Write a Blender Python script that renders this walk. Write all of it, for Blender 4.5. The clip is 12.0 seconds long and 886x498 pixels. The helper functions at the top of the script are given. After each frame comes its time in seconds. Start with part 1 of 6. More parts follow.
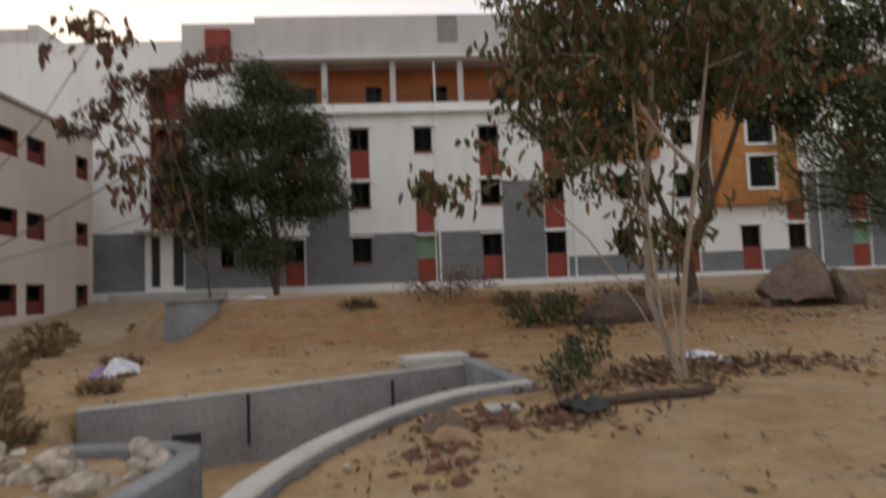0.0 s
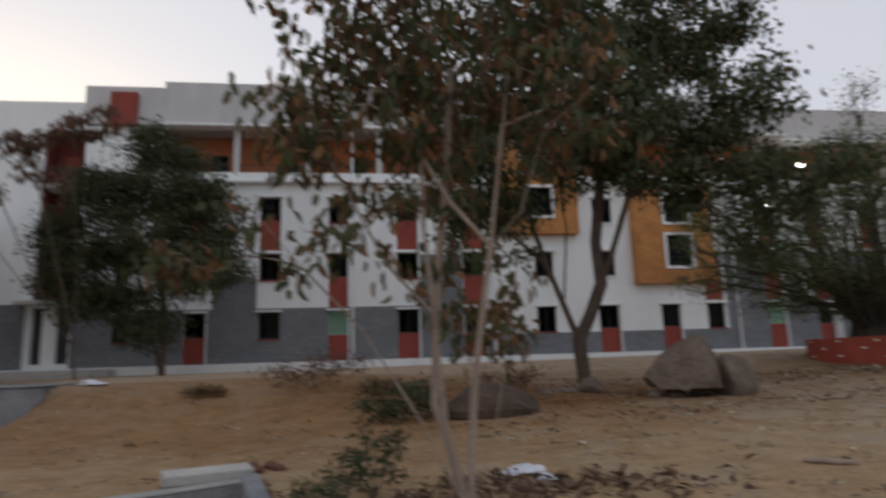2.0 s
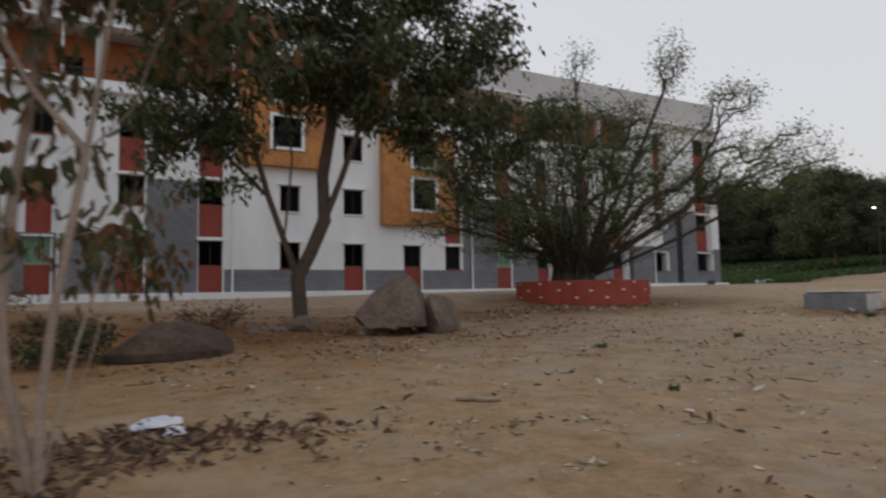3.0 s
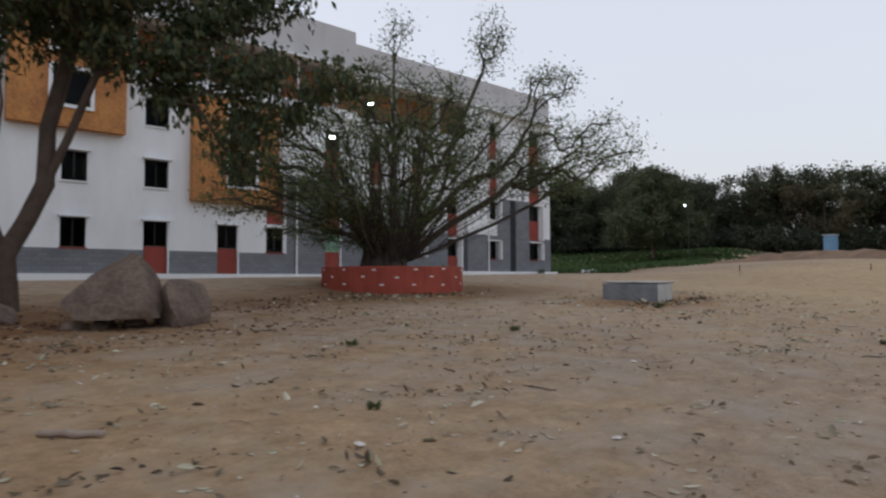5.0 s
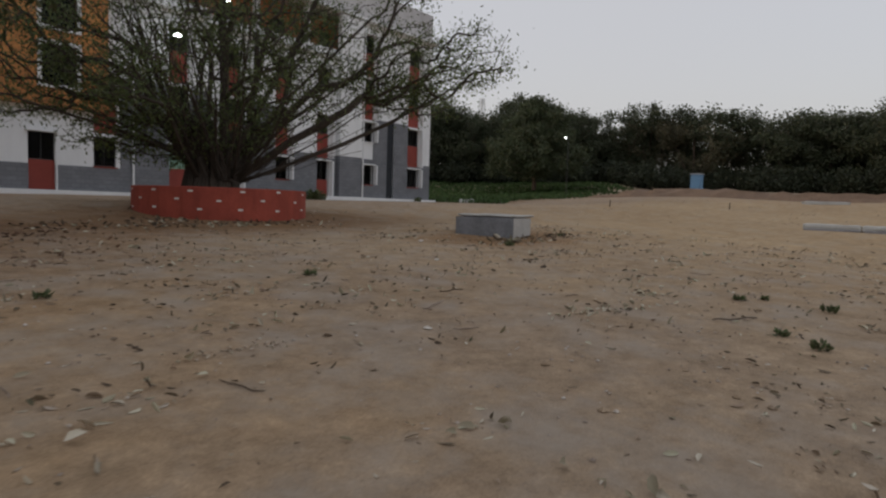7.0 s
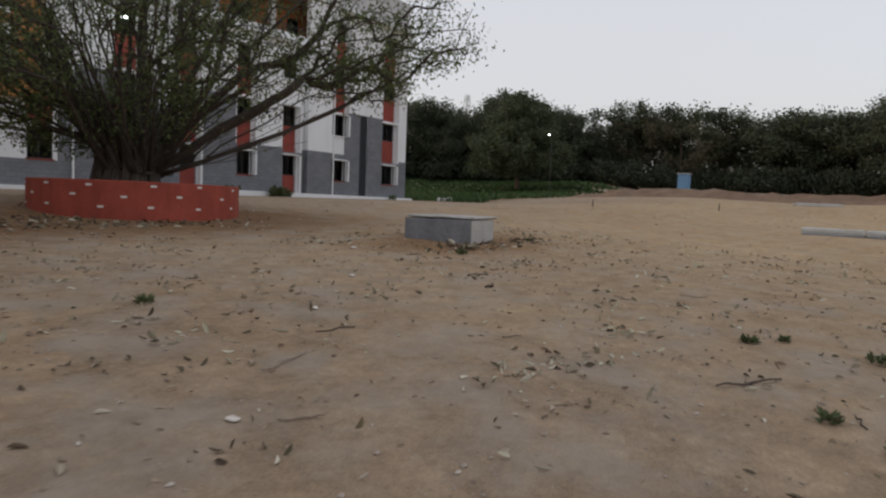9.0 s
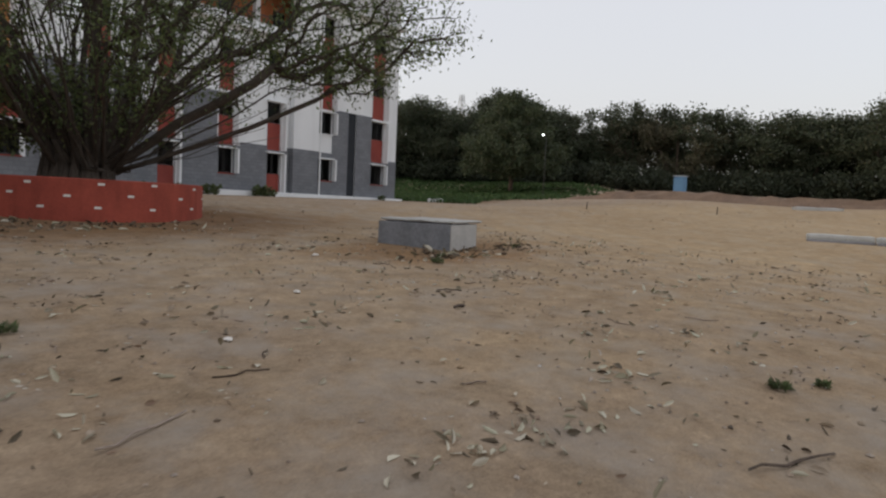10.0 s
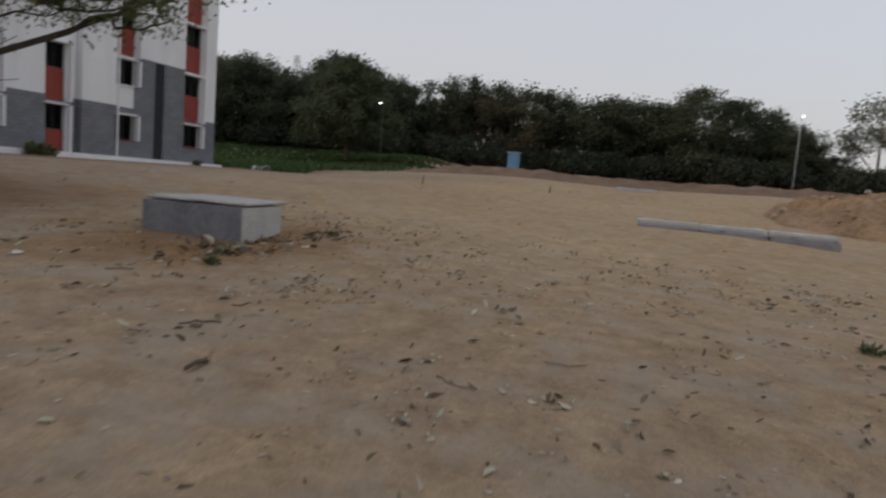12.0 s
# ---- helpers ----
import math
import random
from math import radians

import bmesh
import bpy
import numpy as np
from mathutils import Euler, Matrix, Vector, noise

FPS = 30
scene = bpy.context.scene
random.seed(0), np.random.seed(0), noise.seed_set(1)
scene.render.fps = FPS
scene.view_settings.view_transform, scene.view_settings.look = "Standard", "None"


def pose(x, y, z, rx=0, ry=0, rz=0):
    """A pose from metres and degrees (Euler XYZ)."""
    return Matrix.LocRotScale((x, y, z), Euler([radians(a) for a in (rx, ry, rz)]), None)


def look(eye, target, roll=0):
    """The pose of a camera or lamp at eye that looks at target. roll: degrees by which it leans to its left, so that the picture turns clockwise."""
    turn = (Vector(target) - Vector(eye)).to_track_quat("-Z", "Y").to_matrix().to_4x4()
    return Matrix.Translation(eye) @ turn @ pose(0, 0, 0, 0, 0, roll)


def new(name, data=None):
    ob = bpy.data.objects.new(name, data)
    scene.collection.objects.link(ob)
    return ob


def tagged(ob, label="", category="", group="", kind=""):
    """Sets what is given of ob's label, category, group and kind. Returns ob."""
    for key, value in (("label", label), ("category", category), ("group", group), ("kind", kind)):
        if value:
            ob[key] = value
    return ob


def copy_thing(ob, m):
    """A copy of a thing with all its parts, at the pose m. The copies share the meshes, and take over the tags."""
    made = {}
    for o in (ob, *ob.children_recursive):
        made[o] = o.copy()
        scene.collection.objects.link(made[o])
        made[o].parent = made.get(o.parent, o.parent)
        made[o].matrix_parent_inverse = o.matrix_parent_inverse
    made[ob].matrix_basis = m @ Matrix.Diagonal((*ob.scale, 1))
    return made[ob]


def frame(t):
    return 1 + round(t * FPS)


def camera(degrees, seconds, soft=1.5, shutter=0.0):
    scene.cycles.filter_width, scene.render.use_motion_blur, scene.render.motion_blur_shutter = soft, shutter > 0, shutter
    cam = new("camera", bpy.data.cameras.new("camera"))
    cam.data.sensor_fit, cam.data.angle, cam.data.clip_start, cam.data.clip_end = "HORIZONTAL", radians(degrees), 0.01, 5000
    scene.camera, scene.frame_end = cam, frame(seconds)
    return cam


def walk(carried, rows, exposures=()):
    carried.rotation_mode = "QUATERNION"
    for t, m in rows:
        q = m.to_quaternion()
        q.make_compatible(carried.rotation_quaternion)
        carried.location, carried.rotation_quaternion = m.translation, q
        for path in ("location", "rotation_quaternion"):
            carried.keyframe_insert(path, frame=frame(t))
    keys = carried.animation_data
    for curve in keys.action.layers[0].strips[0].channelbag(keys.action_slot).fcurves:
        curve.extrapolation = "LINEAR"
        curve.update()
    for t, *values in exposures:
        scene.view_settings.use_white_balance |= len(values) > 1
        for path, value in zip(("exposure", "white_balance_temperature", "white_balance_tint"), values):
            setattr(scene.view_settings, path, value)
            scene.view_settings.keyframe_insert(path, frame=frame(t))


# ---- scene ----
cam = camera(70.3, 12.0, soft=2.3, shutter=0.4)
METRES, EYE, TILT, LEAN, TURN = 16.1, 1.5, 0.0, 0.0, -3.0
ROWS = [
    (0.0, 0.0, 0.0, 0.0, 0.13, 3.65, 2.09),
    (0.5, 0.0282, 0.0247, 0.0085, 5.46, 13.1, 2.67),
    (1.0, 0.0563, 0.0478, 0.0102, 6.33, 14.56, 2.39),
    (1.5, 0.0873, 0.0707, 0.0113, 5.93, 13.93, 2.52),
    (2.0, 0.1245, 0.0872, 0.0124, -4.46, 10.17, 1.78),
    (2.5, 0.1633, 0.1094, 0.0118, -16.75, 7.32, 1.01),
    (3.0, 0.2038, 0.1217, 0.0111, -25.82, 4.06, 0.97),
    (3.5, 0.2469, 0.1394, 0.0109, -29.85, 3.42, 0.91),
    (5.5, 0.4046, 0.1774, 0.0103, -42.34, 0.95, -0.65),
    (6.0, 0.4488, 0.1929, 0.0128, -45.43, -2.82, -2.19),
    (6.5, 0.4902, 0.204, 0.0125, -47.78, -3.71, -2.0),
    (7.0, 0.5313, 0.2201, 0.0154, -48.64, -3.9, -1.79),
    (9.0, 0.687, 0.2798, 0.0188, -49.71, -4.01, -2.27),
    (9.5, 0.7283, 0.2986, 0.0193, -49.92, -4.04, -2.35),
    (10.0, 0.7644, 0.3158, 0.0221, -50.13, -3.94, -2.72),
    (10.5, 0.7986, 0.3325, 0.025, -50.06, -4.26, -2.63),
    (11.0, 0.8376, 0.352, 0.0263, -51.83, -4.83, -3.55),
    (11.5, 0.8727, 0.3689, 0.0288, -57.78, -7.65, -5.42),
    (12.0, 0.9117, 0.3839, 0.0348, -64.64, -5.78, -4.64),
]
EXPOSURES = [(0.0, 1.49, 7650, 10), (0.15, 1.34, 7300, 10), (0.3, 0.37, 6500, 10), (0.6, 0.44, 6480, 8), (1.0, 0.72, 6600, 8), (1.5, 0.79, 6580, 8), (1.8, 1.09, 6600, 9), (2.2, 1.16, 7020, 10),
             (2.6, 1.22, 7080, 10), (3.2, 1.22, 6950, 10), (3.7, 1.26, 6800, 10), (5.5, 1.35, 6500, 9), (6.0, 1.16, 6750, 9), (6.5, 1.10, 6900, 10), (7.0, 0.95, 6950, 10), (8.5, 1.20, 6900, 10), (9.0, 1.24, 6900, 10), (9.5, 1.24, 6900, 10), (10.0, 1.34, 6900, 9), (10.5, 1.02, 6900, 10), (11.0, 1.19, 6900, 10), (11.5, 1.15, 6900, 10), (12.0, 0.98, 6780, 10)]
walk(cam, [(t, pose(0, 0, EYE, TILT, LEAN, TURN) @ pose(METRES * x, METRES * y, METRES * z, 90 + pitch, roll, yaw)) for t, x, y, z, yaw, pitch, roll in ROWS], EXPOSURES)

# ---- light: dusk under a hazy sky ----
SUN_EL, SUN_AZ = 3.0, -30.0
world = bpy.data.worlds.new("dusk_sky")
scene.world = world
world.use_nodes = True
wn, wl = world.node_tree.nodes, world.node_tree.links
wn.clear()
w_out, w_bg, w_mix = wn.new("ShaderNodeOutputWorld"), wn.new("ShaderNodeBackground"), wn.new("ShaderNodeMix")
w_sky = wn.new("ShaderNodeTexSky")
w_sky.sky_type = "NISHITA"
w_sky.sun_disc = False
w_sky.sun_elevation, w_sky.sun_rotation = radians(SUN_EL), radians(SUN_AZ)
w_sky.dust_density, w_sky.air_density = 5.0, 1.0
w_gain = wn.new("ShaderNodeMix")
w_gain.data_type, w_gain.blend_type = "RGBA", "MULTIPLY"
w_gain.inputs[0].default_value = 1.0
w_gain.inputs[7].default_value = (0.82, 1.05, 1.5, 1)
w_mix.data_type = "RGBA"
w_mix.inputs[0].default_value = 0.48
w_mix.inputs[7].default_value = (5.3, 5.3, 5.7, 1)
wl.new(w_sky.outputs[0], w_gain.inputs[6])
wl.new(w_gain.outputs[2], w_mix.inputs[6])
wl.new(w_mix.outputs[2], w_bg.inputs[0])
w_bg.inputs[1].default_value = 0.1
wl.new(w_bg.outputs[0], w_out.inputs[0])

sun = new("sun", bpy.data.lights.new("sun", "SUN"))
sun.data.energy, sun.data.angle, sun.data.color = 0.5, radians(30), (1.0, 0.9, 0.8)
az, el = radians(SUN_AZ), radians(12)
sun.matrix_world = look((math.sin(az) * 100, math.cos(az) * 100, 100 * math.tan(el)), (0, 0, 0))

# ---- materials ----
def material(name, base, alt=None, rough=0.85, fine=40.0, coarse=1.5, contrast=1.0, bump=0.3, bump_scale=60.0, metal=0.0, spec=0.3):
    """A painted, mineral or wooden surface: two colours mixed by coarse stains and fine grain, with relief."""
    m = bpy.data.materials.new(name)
    m.use_nodes = True
    n, l = m.node_tree.nodes, m.node_tree.links
    b = n["Principled BSDF"]
    alt = alt or tuple(c * 0.75 for c in base)
    geo = n.new("ShaderNodeNewGeometry")
    big, small = n.new("ShaderNodeTexNoise"), n.new("ShaderNodeTexNoise")
    big.inputs["Scale"].default_value, big.inputs["Detail"].default_value = coarse, 6
    small.inputs["Scale"].default_value, small.inputs["Detail"].default_value = fine, 4
    l.new(geo.outputs["Position"], big.inputs["Vector"])
    l.new(geo.outputs["Position"], small.inputs["Vector"])
    add = n.new("ShaderNodeMath")
    add.operation = "ADD"
    l.new(big.outputs[0], add.inputs[0])
    l.new(small.outputs[0], add.inputs[1])
    rng = n.new("ShaderNodeMapRange")
    rng.inputs[1].default_value, rng.inputs[2].default_value = 1.0 - 0.32 / contrast, 1.0 + 0.32 / contrast
    l.new(add.outputs[0], rng.inputs[0])
    mix = n.new("ShaderNodeMix")
    mix.data_type = "RGBA"
    mix.inputs[6].default_value, mix.inputs[7].default_value = (*base, 1), (*alt, 1)
    l.new(rng.outputs[0], mix.inputs[0])
    l.new(mix.outputs[2], b.inputs["Base Color"])
    b.inputs["Roughness"].default_value, b.inputs["Metallic"].default_value = rough, metal
    b.inputs["Specular IOR Level"].default_value = spec
    if bump:
        tex, bmp = n.new("ShaderNodeTexNoise"), n.new("ShaderNodeBump")
        tex.inputs["Scale"].default_value, tex.inputs["Detail"].default_value = bump_scale, 5
        l.new(geo.outputs["Position"], tex.inputs["Vector"])
        l.new(tex.outputs[0], bmp.inputs["Height"])
        bmp.inputs["Strength"].default_value, bmp.inputs["Distance"].default_value = bump, 0.02
        l.new(bmp.outputs[0], b.inputs["Normal"])
    return m


def streaked(m, amount, scale=2.2, stretch=0.12):
    """Adds rain streaks that run down a wall."""
    n, l = m.node_tree.nodes, m.node_tree.links
    b = n["Principled BSDF"]
    geo, mul, tex, rng, hsv = n.new("ShaderNodeNewGeometry"), n.new("ShaderNodeVectorMath"), n.new("ShaderNodeTexNoise"), n.new("ShaderNodeMapRange"), n.new("ShaderNodeHueSaturation")
    mul.operation = "MULTIPLY"
    mul.inputs[1].default_value = (1, 1, stretch)
    l.new(geo.outputs["Position"], mul.inputs[0])
    l.new(mul.outputs[0], tex.inputs["Vector"])
    tex.inputs["Scale"].default_value, tex.inputs["Detail"].default_value = scale, 6
    rng.inputs[1].default_value, rng.inputs[2].default_value, rng.inputs[3].default_value, rng.inputs[4].default_value = 0.42, 0.66, 1.0, 1.0 - amount
    l.new(tex.outputs[0], rng.inputs[0])
    old = b.inputs["Base Color"].links[0].from_socket
    l.new(old, hsv.inputs["Color"])
    l.new(rng.outputs[0], hsv.inputs["Value"])
    l.new(hsv.outputs[0], b.inputs["Base Color"])
    return m


def block_material(name, base, alt, mortar):
    """Grey rendered blockwork: courses with faint joints and a tone of its own for each block."""
    m = material(name, base, alt, 0.9, 30, 0.7, 1.0, 0.0)
    n, l = m.node_tree.nodes, m.node_tree.links
    b = n["Principled BSDF"]
    geo = n.new("ShaderNodeNewGeometry")
    sep, com = n.new("ShaderNodeSeparateXYZ"), n.new("ShaderNodeCombineXYZ")
    l.new(geo.outputs["Position"], sep.inputs[0])
    l.new(sep.outputs[0], com.inputs[0])
    l.new(sep.outputs[2], com.inputs[1])
    br = n.new("ShaderNodeTexBrick")
    br.inputs["Scale"].default_value = 1.0
    br.inputs["Brick Width"].default_value, br.inputs["Row Height"].default_value = 0.42, 0.21
    br.inputs["Mortar Size"].default_value = 0.012
    br.inputs["Color1"].default_value, br.inputs["Color2"].default_value, br.inputs["Mortar"].default_value = (1, 1, 1, 1), (0.8, 0.8, 0.82, 1), (*mortar, 1)
    l.new(com.outputs[0], br.inputs["Vector"])
    mul = n.new("ShaderNodeMix")
    mul.data_type, mul.blend_type = "RGBA", "MULTIPLY"
    mul.inputs[0].default_value = 0.8
    old = b.inputs["Base Color"].links[0].from_socket
    l.new(old, mul.inputs[6])
    l.new(br.outputs[0], mul.inputs[7])
    l.new(mul.outputs[2], b.inputs["Base Color"])
    bmp = n.new("ShaderNodeBump")
    bmp.invert = True
    bmp.inputs["Strength"].default_value, bmp.inputs["Distance"].default_value = 0.6, 0.015
    l.new(br.outputs["Fac"], bmp.inputs["Height"])
    l.new(bmp.outputs[0], b.inputs["Normal"])
    return m


def leaf_material(name, colours, rough=0.6, through_light=0.25):
    """Leaves: each leaf takes its own colour from the row of colours."""
    m = bpy.data.materials.new(name)
    m.use_nodes = True
    n, l = m.node_tree.nodes, m.node_tree.links
    b, out = n["Principled BSDF"], n["Material Output"]
    geo, ramp = n.new("ShaderNodeNewGeometry"), n.new("ShaderNodeValToRGB")
    while len(ramp.color_ramp.elements) < len(colours):
        ramp.color_ramp.elements.new(0.5)
    for i, c in enumerate(colours):
        ramp.color_ramp.elements[i].position = i / (len(colours) - 1)
        ramp.color_ramp.elements[i].color = (*c, 1)
    l.new(geo.outputs["Random Per Island"], ramp.inputs[0])
    l.new(ramp.outputs[0], b.inputs["Base Color"])
    b.inputs["Roughness"].default_value = rough
    b.inputs["Specular IOR Level"].default_value = 0.3
    tr, mix = n.new("ShaderNodeBsdfTranslucent"), n.new("ShaderNodeMixShader")
    l.new(ramp.outputs[0], tr.inputs[0])
    mix.inputs[0].default_value = through_light
    l.new(b.outputs[0], mix.inputs[1])
    l.new(tr.outputs[0], mix.inputs[2])
    l.new(mix.outputs[0], out.inputs[0])
    return m


def lamp_material(name, colour, strength):
    m = bpy.data.materials.new(name)
    m.use_nodes = True
    b = m.node_tree.nodes["Principled BSDF"]
    b.inputs["Emission Color"].default_value, b.inputs["Emission Strength"].default_value = (*colour, 1), strength
    return m


def glass_material(name, tint):
    m = bpy.data.materials.new(name)
    m.use_nodes = True
    b = m.node_tree.nodes["Principled BSDF"]
    b.inputs["Base Color"].default_value = (*tint, 1)
    b.inputs["Roughness"].default_value, b.inputs["Transmission Weight"].default_value, b.inputs["IOR"].default_value = 0.08, 1.0, 1.1
    return m


M_WHITE = material("white_wall_paint", (0.84, 0.86, 0.865), (0.74, 0.75, 0.755), 0.9, 25, 0.35, 0.8, 0.12)
M_PARAPET = material("weathered_white_paint", (0.62, 0.61, 0.61), (0.48, 0.475, 0.48), 0.92, 25, 0.3, 0.9, 0.12)
M_BEIGE = material("beige_roughcast", (0.70, 0.63, 0.575), (0.57, 0.50, 0.455), 0.95, 18, 0.5, 0.9, 0.4, 25)
M_GREY = block_material("grey_blockwork", (0.235, 0.245, 0.26), (0.165, 0.172, 0.185), (0.62, 0.62, 0.64))
# real paint on the slot strip, joint filling, and stand-in shade in openings
M_DARKGREY = material("dark_grey_paint_and_shade", (0.045, 0.049, 0.055), (0.032, 0.035, 0.039), 0.95, spec=0.1)
M_RED = material("red_oxide_paint", (0.31, 0.068, 0.05), (0.235, 0.05, 0.04), 0.8, 30, 1.2, 0.9, 0.1)
M_MAROON = material("maroon_plaster", (0.20, 0.05, 0.04), (0.14, 0.035, 0.03), 0.9)
M_ORANGE = material("orange_texture_paint", (0.54, 0.25, 0.085), (0.34, 0.145, 0.06), 0.9, 9, 1.1, 1.4, 0.5, 14)
M_TERRA = material("terracotta_wall_paint", (0.42, 0.15, 0.06), (0.33, 0.11, 0.05), 0.9, 20, 0.8)
M_FRAME = material("window_frame_metal", (0.05, 0.05, 0.05), (0.03, 0.03, 0.03), 0.5, bump=0)
M_GLASS = glass_material("window_glass", (0.5, 0.52, 0.53))
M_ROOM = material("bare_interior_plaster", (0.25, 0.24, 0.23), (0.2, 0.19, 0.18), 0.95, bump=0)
M_GREEN_GRILLE = material("pale_green_grille_paint", (0.33, 0.55, 0.40), (0.26, 0.45, 0.33), 0.6, bump=0)
M_KERB = material("whitish_kerb_cement", (0.58, 0.58, 0.55), (0.40, 0.40, 0.375), 0.92, 22, 1.4, 1.1, 0.5, 30)
M_CONCRETE_WORN = material("worn_cement", (0.42, 0.41, 0.39), (0.29, 0.285, 0.275), 0.92, 22, 2.0, 1.0, 0.4, 40)
M_CONCRETE = material("drain_concrete", (0.33, 0.32, 0.325), (0.205, 0.20, 0.205), 0.92, 22, 1.8, 1.1, 0.4, 40)
M_CONCRETE_BLUE = material("smooth_cement", (0.29, 0.30, 0.32), (0.18, 0.19, 0.205), 0.9, 16, 2.2, 1.0, 0.3, 40)
M_CONCRETE_PALE = material("pale_cement", (0.52, 0.51, 0.48), (0.38, 0.37, 0.35), 0.92, 22, 2.0, 1.0, 0.4, 40)
M_ROCK = material("brown_granite", (0.205, 0.155, 0.122), (0.105, 0.078, 0.063), 0.95, 14, 2.5, 1.2, 0.9, 9)
M_ROCK_DARK = material("dark_brown_rock", (0.115, 0.078, 0.058), (0.05, 0.036, 0.028), 0.95, 12, 2.5, 1.2, 0.9, 8)
M_ROCK_PALE = material("pale_quarry_stone", (0.54, 0.48, 0.42), (0.24, 0.19, 0.15), 0.95, 14, 5.0, 1.2, 0.8, 12)
M_BRICK = material("broken_brick", (0.19, 0.082, 0.058), (0.11, 0.058, 0.045), 0.95, 20, 4.0, 1.0, 0.6, 30)
M_RING = material("brick_red_wall_paint", (0.40, 0.085, 0.055), (0.29, 0.06, 0.042), 0.85, 22, 1.6, 1.0, 0.25)
M_WHITE_SPOT = material("white_spot_paint", (0.8, 0.76, 0.7), (0.66, 0.62, 0.57), 0.85, bump=0)
M_PLASTIC_WHITE = material("crumpled_white_plastic", (0.78, 0.79, 0.83), (0.55, 0.58, 0.68), 0.5, 9, 3, 1.2, 0.4, 30)
M_PLASTIC_PURPLE = material("purple_print_plastic", (0.20, 0.12, 0.30), (0.35, 0.28, 0.45), 0.5, 9, 3)
M_BLUE = material("faded_blue_paint", (0.18, 0.34, 0.52), (0.14, 0.27, 0.42), 0.7, 8, 1.0)
M_STEEL = material("galvanised_steel", (0.55, 0.56, 0.57), (0.42, 0.43, 0.44), 0.55, metal=0.4, bump=0)
M_BARK_PALE = material("pale_grey_bark", (0.40, 0.32, 0.26), (0.27, 0.21, 0.17), 0.95, 35, 4, 1.1, 0.6, 60)
M_BARK_DARK = material("dark_brown_bark", (0.115, 0.082, 0.062), (0.065, 0.048, 0.038), 0.95, 30, 4, 1.1, 0.8, 40)
M_BARK_FICUS = material("grey_brown_fig_bark", (0.095, 0.077, 0.062), (0.05, 0.041, 0.034), 0.95, 30, 3, 1.1, 0.8, 40)
M_LEAF_BROWN = leaf_material("dry_and_green_leaves", [(0.15, 0.075, 0.038), (0.25, 0.13, 0.055), (0.10, 0.062, 0.036), (0.12, 0.10, 0.042), (0.075, 0.085, 0.034), (0.055, 0.075, 0.03), (0.09, 0.10, 0.04)])
M_LEAF_DRY = leaf_material("brown_hanging_leaves", [(0.13, 0.06, 0.045), (0.19, 0.085, 0.06), (0.09, 0.05, 0.04), (0.15, 0.09, 0.04), (0.09, 0.09, 0.04)])
M_LEAF_DARK = leaf_material("dark_green_leaves", [(0.045, 0.064, 0.029), (0.065, 0.085, 0.038), (0.05, 0.07, 0.033), (0.095, 0.11, 0.047), (0.13, 0.095, 0.042)])
M_LEAF_GREEN = leaf_material("green_leaves", [(0.046, 0.064, 0.028), (0.066, 0.086, 0.037), (0.045, 0.058, 0.028), (0.085, 0.095, 0.045), (0.10, 0.08, 0.045)])
M_LEAF_FICUS = leaf_material("fig_leaves", [(0.085, 0.12, 0.05), (0.125, 0.17, 0.06), (0.09, 0.11, 0.055), (0.17, 0.215, 0.075), (0.12, 0.12, 0.06)], 0.55, 0.35)
M_LEAF_FAR = leaf_material("woodland_leaves", [(0.043, 0.06, 0.031), (0.066, 0.083, 0.043), (0.052, 0.061, 0.037), (0.09, 0.09, 0.052)])
M_LEAF_PALE = leaf_material("thin_grey_green_leaves", [(0.10, 0.11, 0.075), (0.13, 0.13, 0.09), (0.085, 0.09, 0.06)])
M_LEAF_FIELD = leaf_material("field_tree_leaves", [(0.05, 0.07, 0.034), (0.07, 0.09, 0.042), (0.055, 0.072, 0.036), (0.09, 0.095, 0.05)])
# leaf colour darkened to carry the shade beneath the trees
M_LEAF_SHRUB_SHADE = leaf_material("shaded_undergrowth_leaves", [(0.034, 0.046, 0.027), (0.045, 0.056, 0.031), (0.04, 0.045, 0.03)])
# green lowered so the grass colour includes the shade it lies in
M_GRASS = leaf_material("fresh_grass", [(0.04, 0.08, 0.024), (0.06, 0.11, 0.032), (0.042, 0.07, 0.026)], 0.7, 0.15)
M_WEED = leaf_material("weed_leaves", [(0.085, 0.125, 0.05), (0.13, 0.165, 0.07), (0.08, 0.10, 0.05), (0.16, 0.15, 0.085)])
M_LITTER = leaf_material("leaf_litter", [(0.20, 0.145, 0.10), (0.32, 0.25, 0.18), (0.14, 0.10, 0.07), (0.44, 0.36, 0.27), (0.24, 0.16, 0.11), (0.56, 0.50, 0.42), (0.36, 0.31, 0.22), (0.50, 0.43, 0.33)], 0.85, 0.0)
M_LITTER_DARK = leaf_material("dark_rotting_leaves", [(0.07, 0.05, 0.036), (0.115, 0.083, 0.055), (0.05, 0.038, 0.03), (0.17, 0.125, 0.08), (0.09, 0.085, 0.05)], 0.9, 0.0)
M_LEAF_OLIVE = leaf_material("thin_olive_leaves", [(0.085, 0.085, 0.048), (0.115, 0.10, 0.06), (0.07, 0.075, 0.04), (0.14, 0.115, 0.075)])
M_LITTER_PALE = leaf_material("pale_curled_leaves", [(0.58, 0.53, 0.41), (0.46, 0.44, 0.32), (0.64, 0.59, 0.48), (0.26, 0.22, 0.155), (0.33, 0.30, 0.205), (0.14, 0.11, 0.075), (0.10, 0.08, 0.055)], 0.8, 0.0)
